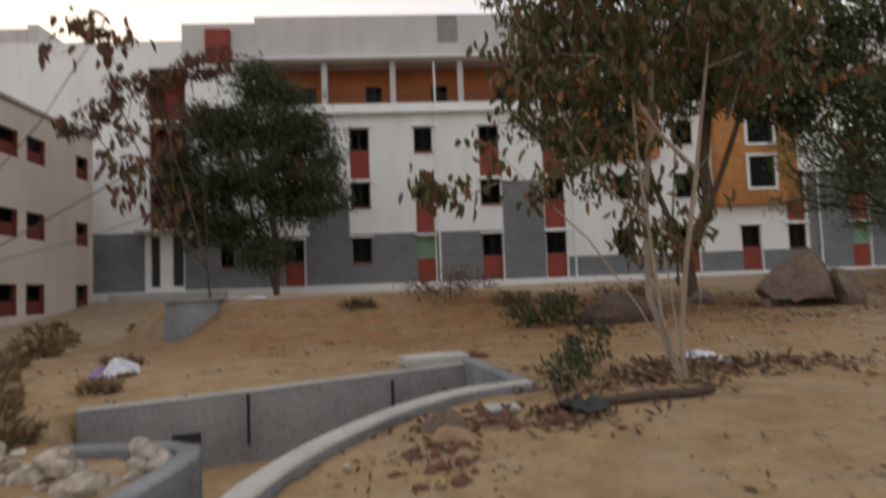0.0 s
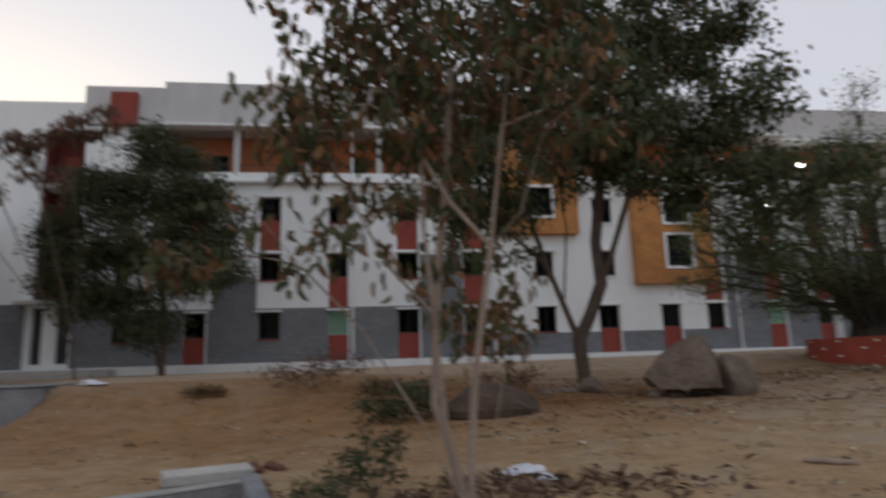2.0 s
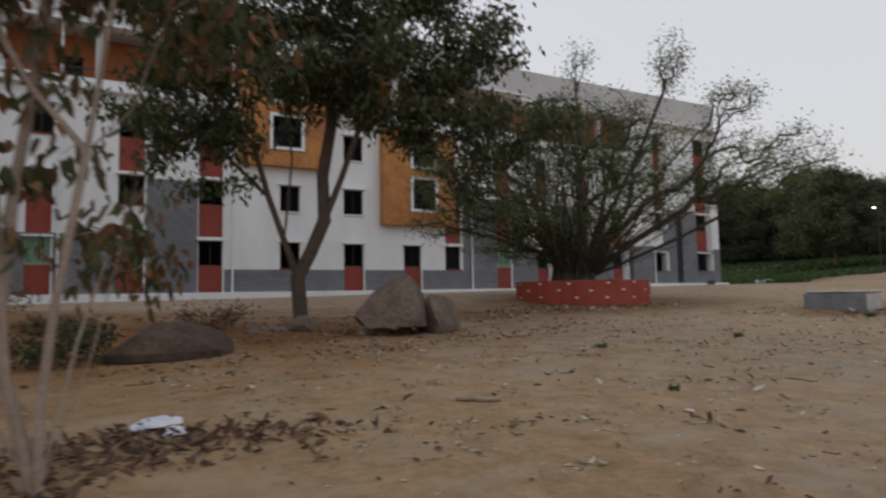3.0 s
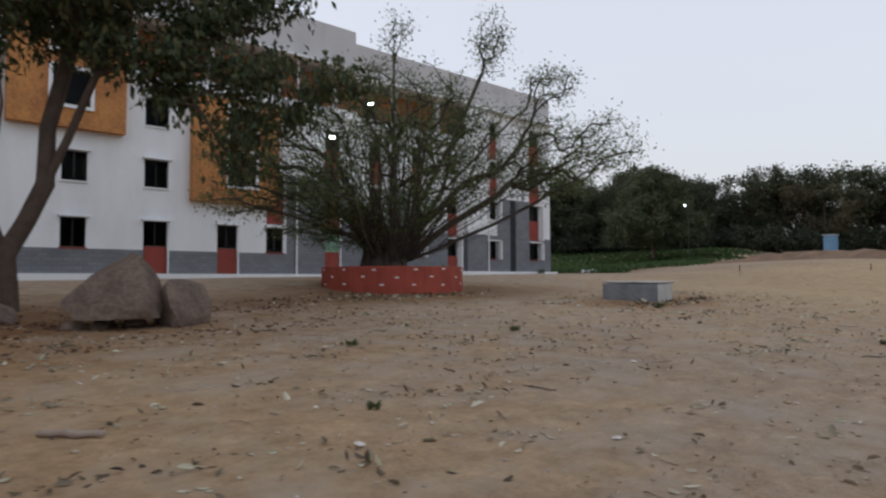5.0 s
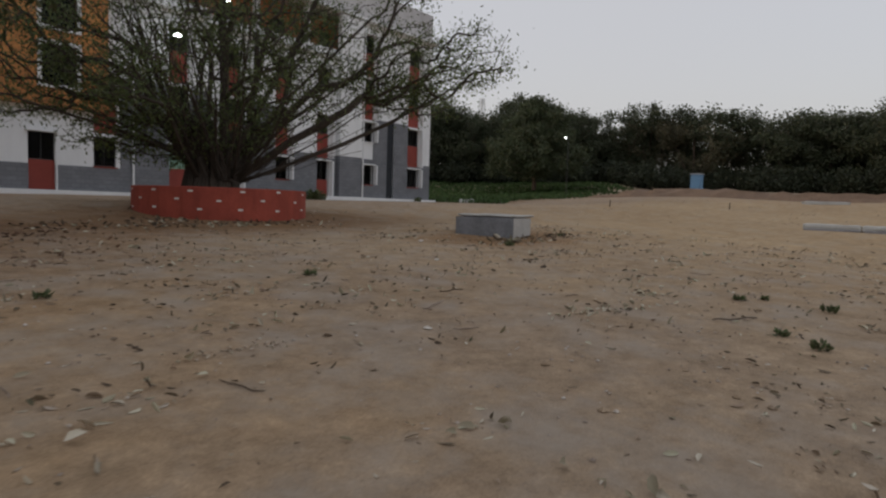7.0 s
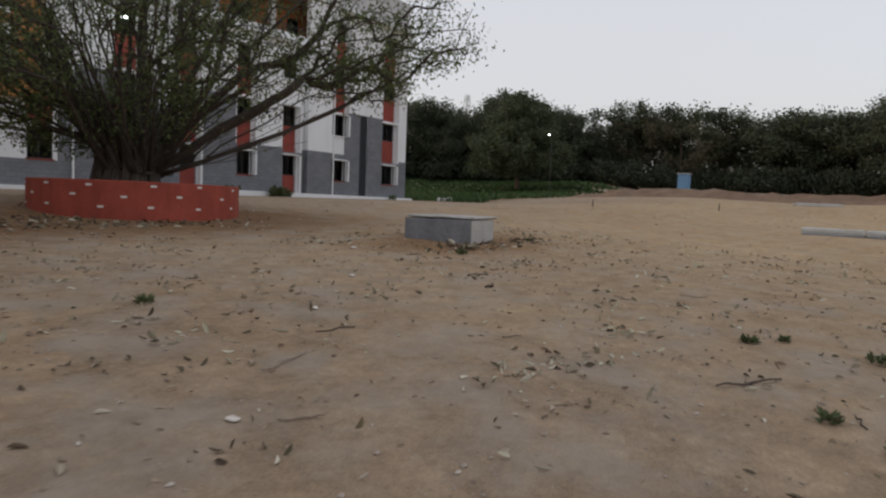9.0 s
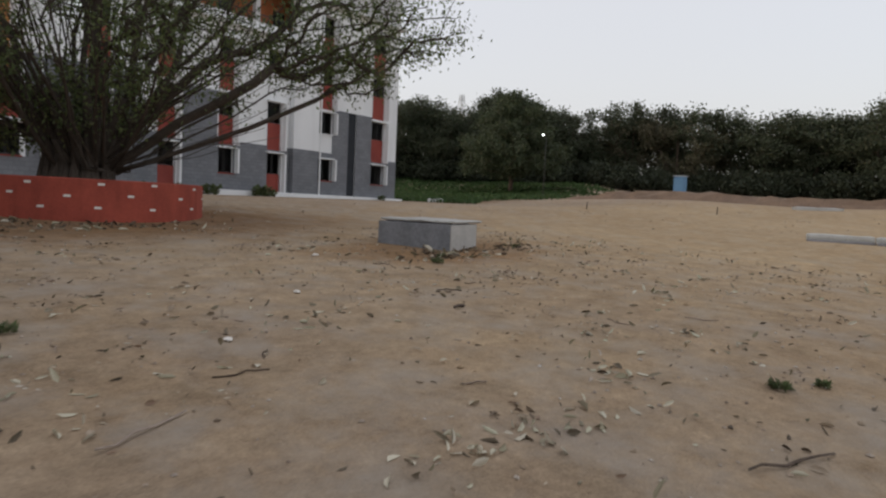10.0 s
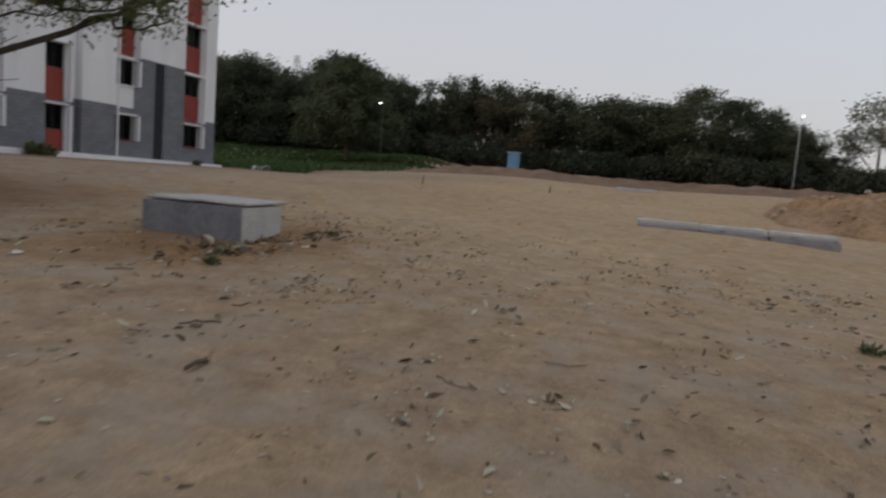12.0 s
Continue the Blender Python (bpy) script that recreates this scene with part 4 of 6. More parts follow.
for x, y in ((41.75, FE - 0.5), (9.7, FW - 0.1), (24.6, FW - 0.16), (1.75, FW - 0.16)):
    pipe(x, y, 1.94, 15.0)

# wall lamps that are lit
for x, z, y in ((26.85, 10.5, FW), (30.4, 13.5, FE)):
    lamp = thing("wall_lamp", (x, y - 0.05, z), "lit cool white bulkhead lamp on the facade", "lamp", "facade lamps")
    part("bracket", boxes((x - 0.05, x + 0.05, y - 0.4, y - 0.004, z + 0.08, z + 0.14)), M_STEEL, lamp)
    bm = bmesh.new()
    bmesh.ops.create_uvsphere(bm, u_segments=12, v_segments=8, radius=0.17, matrix=Matrix.LocRotScale((x, y - 0.42, z), None, (1.2, 0.8, 0.7)))
    part("bulb", bm, M_LAMP, lamp, "glowing lamp glass", True)


# ---- the beige wing ----
wing = thing("side_wing", (-21, 24, 0.4), "three-storey beige roughcast wing with small maroon windows", "building")
WX, WY0, WY1 = -16.5, 10.0, 33.6
wing_rows = [(1.03, 2.37), (4.33, 5.52), (7.72, 8.88)]
wing_cols = [(17.8, 19.2), (19.9, 21.2), (25.92, 27.3), (27.9, 29.3), (31.95, 33.1)]
wing_holes = [(a, b, c, d) for a, b in wing_cols for c, d in wing_rows]
part("wall", wall_mesh("wall", WY0, WY1, -1.2, 10.0, 0.3, wing_holes, lambda u, v, d: (WX - d, u, v)), M_BEIGE, wing)
part("end_wall", boxes((-27, WX - 0.31, WY1 - 0.3, WY1, -1.2, 10.0), (-27, WX - 0.31, WY0, WY0 + 0.3, -1.2, 10.0), (-27.3, -27.0, WY0, WY1, -1.2, 10.0)), M_BEIGE, wing)
part("roof", boxes((-27.3, WX + 0.12, WY0 - 0.1, WY1 + 0.1, 10.003, 10.16)), M_ROCK_PALE, wing)
part("inner_wall", boxes((-20.2, -20.0, WY0 + 0.31, WY1 - 0.31, -1.2, 10.0)), M_ROOM, wing)
for a, b, c, d in [(a, b, c, d) for a, b in wing_cols for c, d in wing_rows]:
    w = part("window", boxes((WX - 0.26, WX - 0.22, a, b, c, c + 0.05), (WX - 0.26, WX - 0.22, a, b, d - 0.05, d), (WX - 0.26, WX - 0.22, a, a + 0.05, c + 0.05, d - 0.05), (WX - 0.26, WX - 0.22, b - 0.05, b, c + 0.05, d - 0.05)), M_FRAME, wing)
    part("pane", boxes((WX - 0.245, WX - 0.24, a + 0.05, b - 0.05, c + 0.05, d - 0.05)), M_GLASS, w)
    part("reveal", boxes((WX - 0.21, WX - 0.02, b - 0.03, b - 0.002, c + 0.002, d - 0.002), (WX - 0.21, WX - 0.02, a + 0.002, b - 0.031, c + 0.002, c + 0.03), (WX - 0.21, WX - 0.17, a + 0.002, b - 0.031, c + 0.031, c + 0.6)), M_MAROON, w, "maroon painted reveal")

# entrance steps
steps = thing("entrance_step", (-13.5, 35.2, 1.4), "pale cement entrance landing with two steps", "steps")
part("landing", boxes((-16.4, -10.3, 35.0, 36.04, 0.9, 1.88), bevel=0.03), M_CONCRETE_PALE, steps)
part("step", boxes((-15.8, -11.0, 34.6, 34.998, 0.9, 1.70), bevel=0.02), M_CONCRETE_PALE, steps)

# cast chamber on the edge of the gully
fore = thing("drain_chamber", (-6.2, 18.4, 0.0), "square bare cement drain chamber at the gully's edge", "drain chamber")
part("block", boxes((-6.75, -5.3, 17.6, 19.4, -0.6, 1.40), bevel=0.03), M_CONCRETE_BLUE, fore)
part("cover", boxes((-6.8, -5.25, 17.55, 19.45, 1.403, 1.46), bevel=0.015), M_CONCRETE_BLUE, fore)


# ---- trees ----
def place(x, y):
    return (x, y, on_ground(x, y) - 0.04)


# pale-stemmed young tree with large drying leaves, close to the drain
tree("young_tree", place(3.05, 7.05), "pale multi-stemmed young tree with large drying brown and green leaves", [
    [(0, 0, 0), (0.0, 0, 0.6), (0.08, -0.03, 1.35), (0.25, -0.08, 2.43), (0.41, -0.14, 3.6), (0.55, -0.18, 4.86), (0.6, -0.1, 5.9)],
    [(0.25, -0.08, 2.43), (0.53, -0.18, 2.74), (0.78, -0.26, 3.52), (1.35, -0.45, 3.98)],
    [(0.38, -0.13, 3.42), (0.76, -0.25, 3.71), (1.33, -0.44, 4.1)],
    [(0.0, 0.0, 0.05), (-0.2, 0.06, 0.8), (-0.28, 0.09, 1.81), (-0.35, 0.12, 2.63), (-0.37, 0.12, 3.43), (-0.81, 0.27, 4.17)],
    [(0.0, 0.05, 0.05), (-0.28, 0.2, 1.0), (-0.22, 0.3, 2.15), (-0.1, 0.3, 3.1), (0.0, 0.35, 4.4)],
    [(0.15, -0.05, 2.11), (-0.11, 0.03, 2.89), (-0.65, 0.22, 3.94), (-1.0, 0.3, 4.9)],
    [(-0.05, 0.0, 0.15), (-0.45, 0.1, 0.9), (-0.95, 0.25, 1.7), (-1.5, 0.4, 2.3), (-2.0, 0.5, 2.9)],
    [(0.03, 0.0, 0.1), (0.3, 0.15, 0.9), (0.5, 0.3, 1.8), (0.7, 0.4, 2.8)],
    [(0.02, 0.1, 0.1), (0.2, 0.7, 1.0), (0.4, 1.4, 1.7), (0.6, 1.9, 1.9)],
    [(-0.25, 0.08, 1.5), (-0.7, 0.2, 2.3), (-1.2, 0.35, 3.3), (-1.7, 0.5, 4.6), (-1.9, 0.6, 5.6)]],
    [(-0.9, 0.4, 3.7, 1.3, 1.0, 0.9, 20), (0.1, 0.2, 5.0, 1.5, 1.2, 1.4, 42), (-2.3, 0.6, 2.5, 0.8, 0.6, 0.4, 3), (-1.2, 0.4, 5.0, 0.8, 0.8, 1.1, 9), (-1.9, 0.6, 5.8, 0.5, 0.4, 0.7, 3), (0.9, -0.1, 4.1, 0.9, 0.8, 0.9, 12), (-0.8, 0.3, 2.5, 1.2, 0.7, 0.5, 4), (0.3, 0.3, 2.1, 0.9, 0.7, 0.4, 2), (0.5, 1.8, 1.75, 0.6, 0.5, 0.5, 5), (0.3, 0.1, 6.4, 1.3, 1.1, 0.8, 8)],
    400, 11, (0.165, 0.075), M_LEAF_BROWN, M_BARK_PALE, 11, thick=0.0036, power=0.46, spread=0.13, hang=0.9, wobble=0.03, split=0.02, broad=True)

# broad dark tree behind the boulder
tree("shade_tree", place(7.9, 17.4), "broad dark green tree with a forked brown trunk", [
    [(0, 0, 0), (-0.03, 0.02, 0.5), (-0.08, 0.04, 1.15), (-0.38, 0.2, 2.1), (-0.72, 0.4, 3.2), (-1.0, 0.55, 4.3), (-1.3, 0.6, 5.8), (-1.0, 0.4, 7.8)],
    [(-0.08, 0.04, 1.15), (0.22, -0.12, 1.8), (0.52, -0.28, 2.6), (0.85, -0.45, 3.5), (1.3, -0.7, 4.9), (2.1, -1.1, 6.2)],
    [(-0.38, 0.2, 2.1), (-0.3, 0.15, 3.0), (-0.2, 0.1, 4.2)],
    [(0.52, -0.28, 2.6), (0.6, 0.1, 3.8), (1.0, 0.5, 5.4)],
    [(1.3, -0.7, 4.9), (2.6, -1.4, 5.6), (4.2, -2.2, 6.2)],
    [(-0.72, 0.4, 3.2), (-1.6, 0.6, 4.1), (-3.0, 0.8, 5.0)]],
    [(-1.0, 0, 6.4, 3.0, 2.6, 1.5, 22), (2.0, -0.6, 6.7, 2.8, 2.4, 1.5, 26), (0.4, 0, 8.4, 3.2, 2.8, 1.9, 46), (4.4, -1.8, 6.4, 1.4, 1.3, 1.4, 7), (4.0, -1.4, 8.6, 1.3, 1.3, 1.2, 8), (-3.4, 0.3, 5.4, 1.5, 1.5, 1.2, 8), (-3.0, 0.2, 8.4, 1.8, 1.8, 1.6, 12), (0.9, 0.2, 11.2, 3.6, 3.0, 2.0, 50), (3.4, -0.6, 10.4, 2.0, 1.9, 1.7, 18), (2.9, -1.4, 5.2, 1.5, 1.2, 0.8, 7), (3.9, -2.1, 3.6, 0.8, 0.7, 0.6, 2), (-2.6, 0, 3.6, 1.0, 0.9, 0.6, 2), (-4.2, 0, 9.2, 1.6, 1.6, 1.8, 8), (4.2, -2.3, 4.7, 1.4, 1.2, 1.0, 8), (5.5, -3.0, 5.1, 0.8, 0.8, 0.5, 3), (4.2, -2.2, 7.2, 1.0, 1.0, 1.0, 4), (-2.2, 0.8, 5.0, 1.6, 1.4, 1.1, 8)],
    480, 80, (0.22, 0.095), M_LEAF_DARK, M_BARK_DARK, 5, thick=0.0105, power=0.47, spread=0.26, hang=0.6, wobble=0.05, split=0.005)

# dense green tree by the entrance, and a thin one with hanging brown leaves before it
tree("green_tree", place(-6.4, 30.3), "dense dark green roadside tree with low crown", [
    [(0, 0, 0), (0.05, 0, 1.0), (0.0, 0, 2.2), (-0.1, 0, 4.0), (0.0, 0, 7.5)],
    [(0.05, 0, 0.9), (0.6, 0, 2.2), (1.2, 0.1, 4.2)], [(0.02, 0, 0.5), (-0.5, 0.1, 2.0), (-1.2, 0.1, 4.4), (-2.0, 0.1, 6.0)]],
    [(-0.6, 0, 6.4, 2.6, 2.4, 2.0, 26), (-0.3, 0, 8.8, 2.2, 2.0, 1.7, 18), (1.7, 0, 7.8, 1.3, 1.2, 1.0, 8), (2.0, 0, 5.6, 1.2, 1.0, 0.8, 6), (0.9, 0.3, 4.2, 1.6, 1.2, 0.8, 7), (-3.3, 0, 5.4, 1.5, 1.4, 1.2, 10), (-3.8, 0.2, 3.6, 1.2, 1.0, 0.9, 6), (-2.8, 0, 7.9, 1.3, 1.2, 1.2, 8), (-1.5, 0, 3.3, 1.7, 1.5, 0.8, 7), (-0.7, 0.2, 10.7, 1.2, 1.1, 0.7, 5), (-4.3, 0, 6.8, 0.8, 0.8, 0.7, 3), (1.0, 0.2, 9.9, 0.8, 0.8, 0.7, 3), (-4.7, 0, 5.8, 1.0, 0.9, 0.9, 5), (-4.5, 0.1, 4.2, 0.9, 0.8, 0.7, 3), (-3.6, 0, 8.4, 0.9, 0.9, 0.9, 4), (-0.6, 0, 2.2, 1.5, 1.3, 0.8, 6), (2.6, 0, 4.6, 0.9, 0.8, 0.5, 3), (2.8, 0, 6.6, 0.7, 0.7, 0.6, 2)],
    500, 84, (0.23, 0.09), M_LEAF_GREEN, M_BARK_DARK, 21, thick=0.0085, power=0.47, spread=0.36, hang=0.4)
tree("thin_tree", place(-8.2, 26.2), "thin tree with brown drooping dry leaves at its branch ends", [
    [(0, 0, 0), (-0.1, 0, 1.2), (-0.9, 0, 2.2), (-2.2, 0, 3.8), (-3.6, 0, 5.6), (-4.6, 0, 7.0), (-5.2, 0, 7.8)],
    [(-0.9, 0, 2.2), (-1.9, 0.2, 4.2), (-3.1, 0.3, 6.6), (-3.7, 0.3, 8.2)], [(-0.1, 0, 1.2), (-0.7, 0, 3.6), (-1.5, 0, 6.4), (-2.2, 0, 8.8)],
    [(-0.1, 0, 1.2), (-0.2, 0.1, 4.0), (-0.5, 0.1, 7.0), (-0.7, 0.1, 9.4)], [(-0.2, 0.1, 4.0), (0.3, 0, 7.2), (0.5, 0, 9.8)]],
    [(-5.5, 0, 7.3, 0.8, 0.8, 0.6, 6), (-4.4, 0, 8.0, 0.9, 0.8, 0.6, 8), (-3.2, 0, 8.7, 0.9, 0.8, 0.6, 9), (-2.0, 0, 9.2, 0.9, 0.8, 0.7, 9), (-0.8, 0, 9.7, 0.9, 0.8, 0.7, 9), (0.4, 0, 10.0, 0.8, 0.8, 0.7, 8), (-3.6, 0, 7.2, 1.0, 0.9, 0.7, 4), (-1.6, 0, 7.8, 1.1, 0.9, 0.7, 5)],
    85, 17, (0.28, 0.11), M_LEAF_DRY, M_BARK_DARK, 31, thick=0.0075, power=0.42, spread=0.16, hang=1.2, wobble=0.03, split=0.003, broad=True)

tree("thin_tree", place(-6.4, 7.0), "leaning bare sapling with a few dry brown leaves", [
    [(0, 0, 0), (0.3, 0.3, 1.0), (0.9, 0.8, 1.8), (1.9, 1.4, 2.6), (2.9, 2.2, 3.5)], [(0.25, 0.25, 0.8), (0.9, 0.7, 2.3), (1.7, 1.2, 3.7), (2.2, 1.6, 5.0)], [(0.9, 0.8, 1.8), (1.9, 1.6, 2.2), (2.8, 2.4, 2.7)]],
    [(2.6, 2.0, 3.5, 0.7, 0.6, 0.6, 6), (2.2, 1.6, 5.0, 0.6, 0.5, 0.6, 7), (2.7, 2.3, 2.8, 0.5, 0.5, 0.4, 4)],
    42, 5, (0.2, 0.085), M_LEAF_DRY, M_BARK_DARK, 36, thick=0.0022, power=0.46, spread=0.12, hang=0.9, split=0.0005, broad=True)

# fig tree in its round planter
FX, FY, FR = 19.65, 20.35, 2.5
FZ = on_ground(FX, FY)
fig_runs = [[(0, 0, 0.0), (0.0, 0, 0.5), (0.05, 0, 1.2), (0.05, 0, 2.6), (0.1, 0.05, 4.5), (0.05, 0, 7.2), (0.0, 0.0, 9.3)]]
fr = random.Random(4)
for i in range(78):
    a = i * 2.399 + fr.uniform(-0.25, 0.25)
    el = radians(14 + 66 * ((i * 0.618) % 1.0) + fr.uniform(-4, 4))
    c, s, foot = math.cos(a), math.sin(a), fr.uniform(0.15, 0.8)
    reach, rise = fr.uniform(0.75, 1.0) * 5.0 * math.cos(el), fr.uniform(0.75, 1.0) * 6.9 * math.sin(el)
    bend, lift = fr.uniform(-1.1, 1.1), fr.uniform(-0.5, 0.4)
    run = [(foot * c, foot * s, 0.0), (foot * 1.1 * c, foot * 1.1 * s, 0.4)]
    for u in (0.25, 0.5, 0.75, 1.0):
        d, k = foot * 1.1 + (max(reach, foot * 1.3) - foot * 1.1) * u, bend * math.sin(u * 2.4)
        run.append((d * c - k * s + fr.uniform(-0.16, 0.16), d * s + k * c + fr.uniform(-0.16, 0.16), 0.4 + rise * (u + lift * u * (1 - u)) + fr.uniform(-0.1, 0.1)))
    fig_runs.append(run)
# the long low limb, the far-reaching arm, the tall spires and the limbs towards the block
fig_runs.append([(0.5, -0.3, 0.2), (0.9, -0.6, 0.6), (1.7, -1.3, 1.05), (2.9, -2.2, 1.7), (4.1, -3.2, 2.5), (5.1, -4.1, 3.3)])
fig_runs.append([(0.3, -0.2, 0.4), (0.9, -0.7, 1.7), (1.9, -1.8, 3.2), (3.7, -3.1, 4.2), (5.2, -4.7, 4.6), (6.4, -5.5, 4.9)])
fig_runs.append([(0.1, -0.1, 0.5), (0.8, -0.7, 2.6), (1.7, -1.5, 4.9), (2.4, -2.1, 7.1), (2.8, -2.5, 9.4)])
fig_runs.append([(0.2, -0.2, 0.5), (1.4, -1.2, 2.6), (2.9, -2.5, 4.7), (4.0, -3.5, 6.4), (4.5, -3.9, 7.5)])
for out, up, side in ((5.4, 3.6, 0.4), (6.2, 2.2, -0.3), (4.6, 4.8, 0.1), (5.0, 1.3, 0.8), (5.8, 3.0, -1.2), (-4.4, 4.6, 0.5), (-4.0, 2.9, -0.8)):
    lx, ly = -0.82 * out - 0.57 * side, 0.57 * out - 0.82 * side
    fig_runs.append([(lx * 0.06, ly * 0.06, 0.2), (lx * 0.16, ly * 0.16, 0.8 + up * 0.1), (lx * 0.4, ly * 0.4, 0.9 + up * 0.42), (lx * 0.7, ly * 0.7, 1.0 + up * 0.7), (lx, ly, 1.0 + up)])
fig = tree("fig_tree", (FX, FY, FZ + 0.55), "spreading many-stemmed fig tree with thin foliage", fig_runs,
    [(0, 0, 3.9, 4.6, 4.6, 3.0, 42), (0.1, 0, 5.8, 3.6, 3.6, 1.7, 30), (3.0, -2.6, 4.6, 1.9, 1.8, 1.8, 9), (5.6, -4.8, 4.7, 1.9, 1.7, 1.3, 10), (4.6, -4.0, 4.2, 2.0, 1.8, 1.4, 10), (-2.8, 1.8, 3.8, 1.9, 1.8, 1.7, 16), (-4.4, 2.8, 4.2, 1.6, 1.6, 1.5, 12), (-2.4, 2.2, 2.2, 1.8, 1.7, 1.2, 12), (-1.2, 0.9, 1.7, 1.8, 1.6, 0.9, 12), (0.2, -0.2, 2.0, 1.7, 1.7, 1.0, 12), (-4.6, 3.0, 2.6, 1.2, 1.2, 0.8, 4), (0.0, 0.0, 8.6, 0.7, 0.7, 1.1, 2), (2.7, -2.4, 8.3, 0.7, 0.7, 1.4, 5), (4.4, -3.6, 3.3, 1.8, 1.6, 0.7, 8), (4.3, -3.8, 6.8, 0.9, 0.9, 0.9, 5), (-3.2, -1.2, 2.8, 1.6, 1.5, 1.0, 6), (0.4, -2.8, 3.0, 1.8, 1.2, 1.0, 6), (2.0, 1.6, 4.8, 2.2, 2.0, 1.8, 9)],
    2100, 18, (0.125, 0.052), M_LEAF_FICUS, M_BARK_FICUS, 9, thick=0.0118, power=0.44, spread=0.26, hang=0.3, droop=0.03, wobble=0.045, split=0.06, bias=1.0, straight=1.3)

root_runs = []
for i in range(46):
    a = i * 2.399 + 0.7
    r = 0.15 + 1.25 * ((i * 0.618) % 1.0)
    c, s = math.cos(a), math.sin(a)
    top, w_ = fr.uniform(0.9, 2.3), fr.uniform(0.035, 0.085) * (1.5 if i % 6 == 0 else 1.0)
    root_runs.append([(FX + r * c * 1.05, FY + r * s * 1.05, FZ + 0.45, w_ * 1.5), (FX + r * c * 0.9 + fr.uniform(-0.06, 0.06), FY + r * s * 0.9, FZ + 0.6 + top * 0.3, w_), (FX + r * c, FY + r * s + fr.uniform(-0.1, 0.1), FZ + 0.6 + top * 0.65, w_ * 0.9), (FX + r * c * 1.35, FY + r * s * 1.35, FZ + 0.6 + top, w_ * 0.6)])
for i in range(9):
    a = i * 0.698
    c, s = math.cos(a), math.sin(a)
    root_runs.append([(FX + 0.35 * c, FY + 0.35 * s, FZ + 0.45, 0.24), (FX + 0.3 * c, FY + 0.3 * s, FZ + 1.0, 0.19), (FX + 0.55 * c, FY + 0.55 * s, FZ + 1.7, 0.13), (FX + 1.1 * c, FY + 1.1 * s, FZ + 2.6, 0.08)])
root_me = mesh_of("aerial_root", *tube_mesh(root_runs, 7), smooth=True)
part("aerial_root", root_me, M_BARK_FICUS, fig, "dense bundle of dark hanging roots")


def ring_wall(bm, r0, r1, z0, z1, n=64):
    rows = []
    for i in range(n):
        a = 2 * math.pi * i / n
        rows.append([bm.verts.new((FX + r * math.cos(a), FY + r * math.sin(a), z)) for r, z in ((r0, z0), (r0, z1 - 0.02), (r0 + 0.02, z1), (r1 - 0.02, z1), (r1, z1 - 0.02), (r1, z0))])
    for i in range(n):
        a, b = rows[i], rows[(i + 1) % n]
        for j in range(6):
            bm.faces.new((a[j], a[(j + 1) % 6], b[(j + 1) % 6], b[j]))
    return bm


planter = thing("round_planter", (FX, FY, FZ), "round brick-red painted planter wall with rows of white dashes", "planter")
part("wall", ring_wall(bmesh.new(), FR - 0.23, FR, FZ - 0.4, FZ + 0.70), M_RING, planter, smooth=False)
bm = bmesh.new()
bmesh.ops.create_circle(bm, cap_ends=True, segments=48, radius=FR - 0.2, matrix=Matrix.Translation((FX, FY, FZ + 0.56)))
part("soil", bm, M_SOIL, planter)
spot = boxes((-0.065, 0.065, -0.008, 0.0, -0.025, 0.025))
spot_me = mesh_from_bm("dash", spot)
spot_me.materials.append(M_WHITE_SPOT)
for r, z in enumerate((0.60, 0.36, 0.11)):
    for i in range(13):
        a = 2 * math.pi * (i + (r % 2) * 0.5 + 0.12 * fr.uniform(-1, 1)) / 13
        ob = part("dash", spot_me, None, planter)
        ob.matrix_parent_inverse = Matrix.Translation(-planter.location)
        ob.matrix_basis = Matrix.Translation((FX + (FR - 0.002) * math.cos(a), FY + (FR - 0.002) * math.sin(a), FZ + z + fr.uniform(-0.03, 0.03))) @ Matrix.Rotation(a + math.pi / 2, 4, "Z")


# ---- distant wood ----
def far_tree(seed, h, w, mat, tips, per_tip, leaf, label, base_gap=0.12):
    rng = np.random.RandomState(seed)
    lobes = [(0, 0, h * 0.58, w * 0.5, w * 0.5, h * 0.36, 30)]
    for i in range(6):
        a = rng.uniform(0, 6.28)
        lobes.append((math.cos(a) * w * 0.36, math.sin(a) * w * 0.36, h * rng.uniform(0.35, 0.85), w * 0.24, w * 0.24, h * 0.15, 7))
    lobes.append((0, 0, h * 0.20, w * 0.5, w * 0.5, h * 0.19, 16))
    return tree("woodland_tree", (0, 0, -50), label, [[(0, 0, 0), (0.1, 0, h * 0.15), (0, 0.1, h * 0.35), (0.1, 0, h * 0.7)], [(0.1, 0, h * 0.15), (w * 0.15, 0.2, h * 0.4)], [(0, 0, h * 0.2), (-w * 0.16, -0.2, h * 0.45)]],
                lobes, tips, per_tip, leaf, mat, M_BARK_DARK, seed, thick=0.014, power=0.5, spread=0.55, hang=0.1, group="wood behind the field", split=0.1)


protos = [far_tree(101, 11.5, 11, M_LEAF_FAR, 190, 76, (0.36, 0.22), "dense dark tree at the wood's edge"),
          far_tree(102, 10, 12, M_LEAF_FAR, 190, 76, (0.36, 0.22), "dense dark tree at the wood's edge"),
          far_tree(103, 12.5, 10, M_LEAF_FAR, 170, 66, (0.36, 0.21), "tall dark tree at the wood's edge"),
          far_tree(104, 13.5, 9, M_LEAF_PALE, 120, 14, (0.4, 0.2), "thin pale tree rising over the wood"),
          far_tree(106, 11, 10, M_LEAF_OLIVE, 150, 40, (0.34, 0.2), "thin olive-brown tree at the wood's edge")]
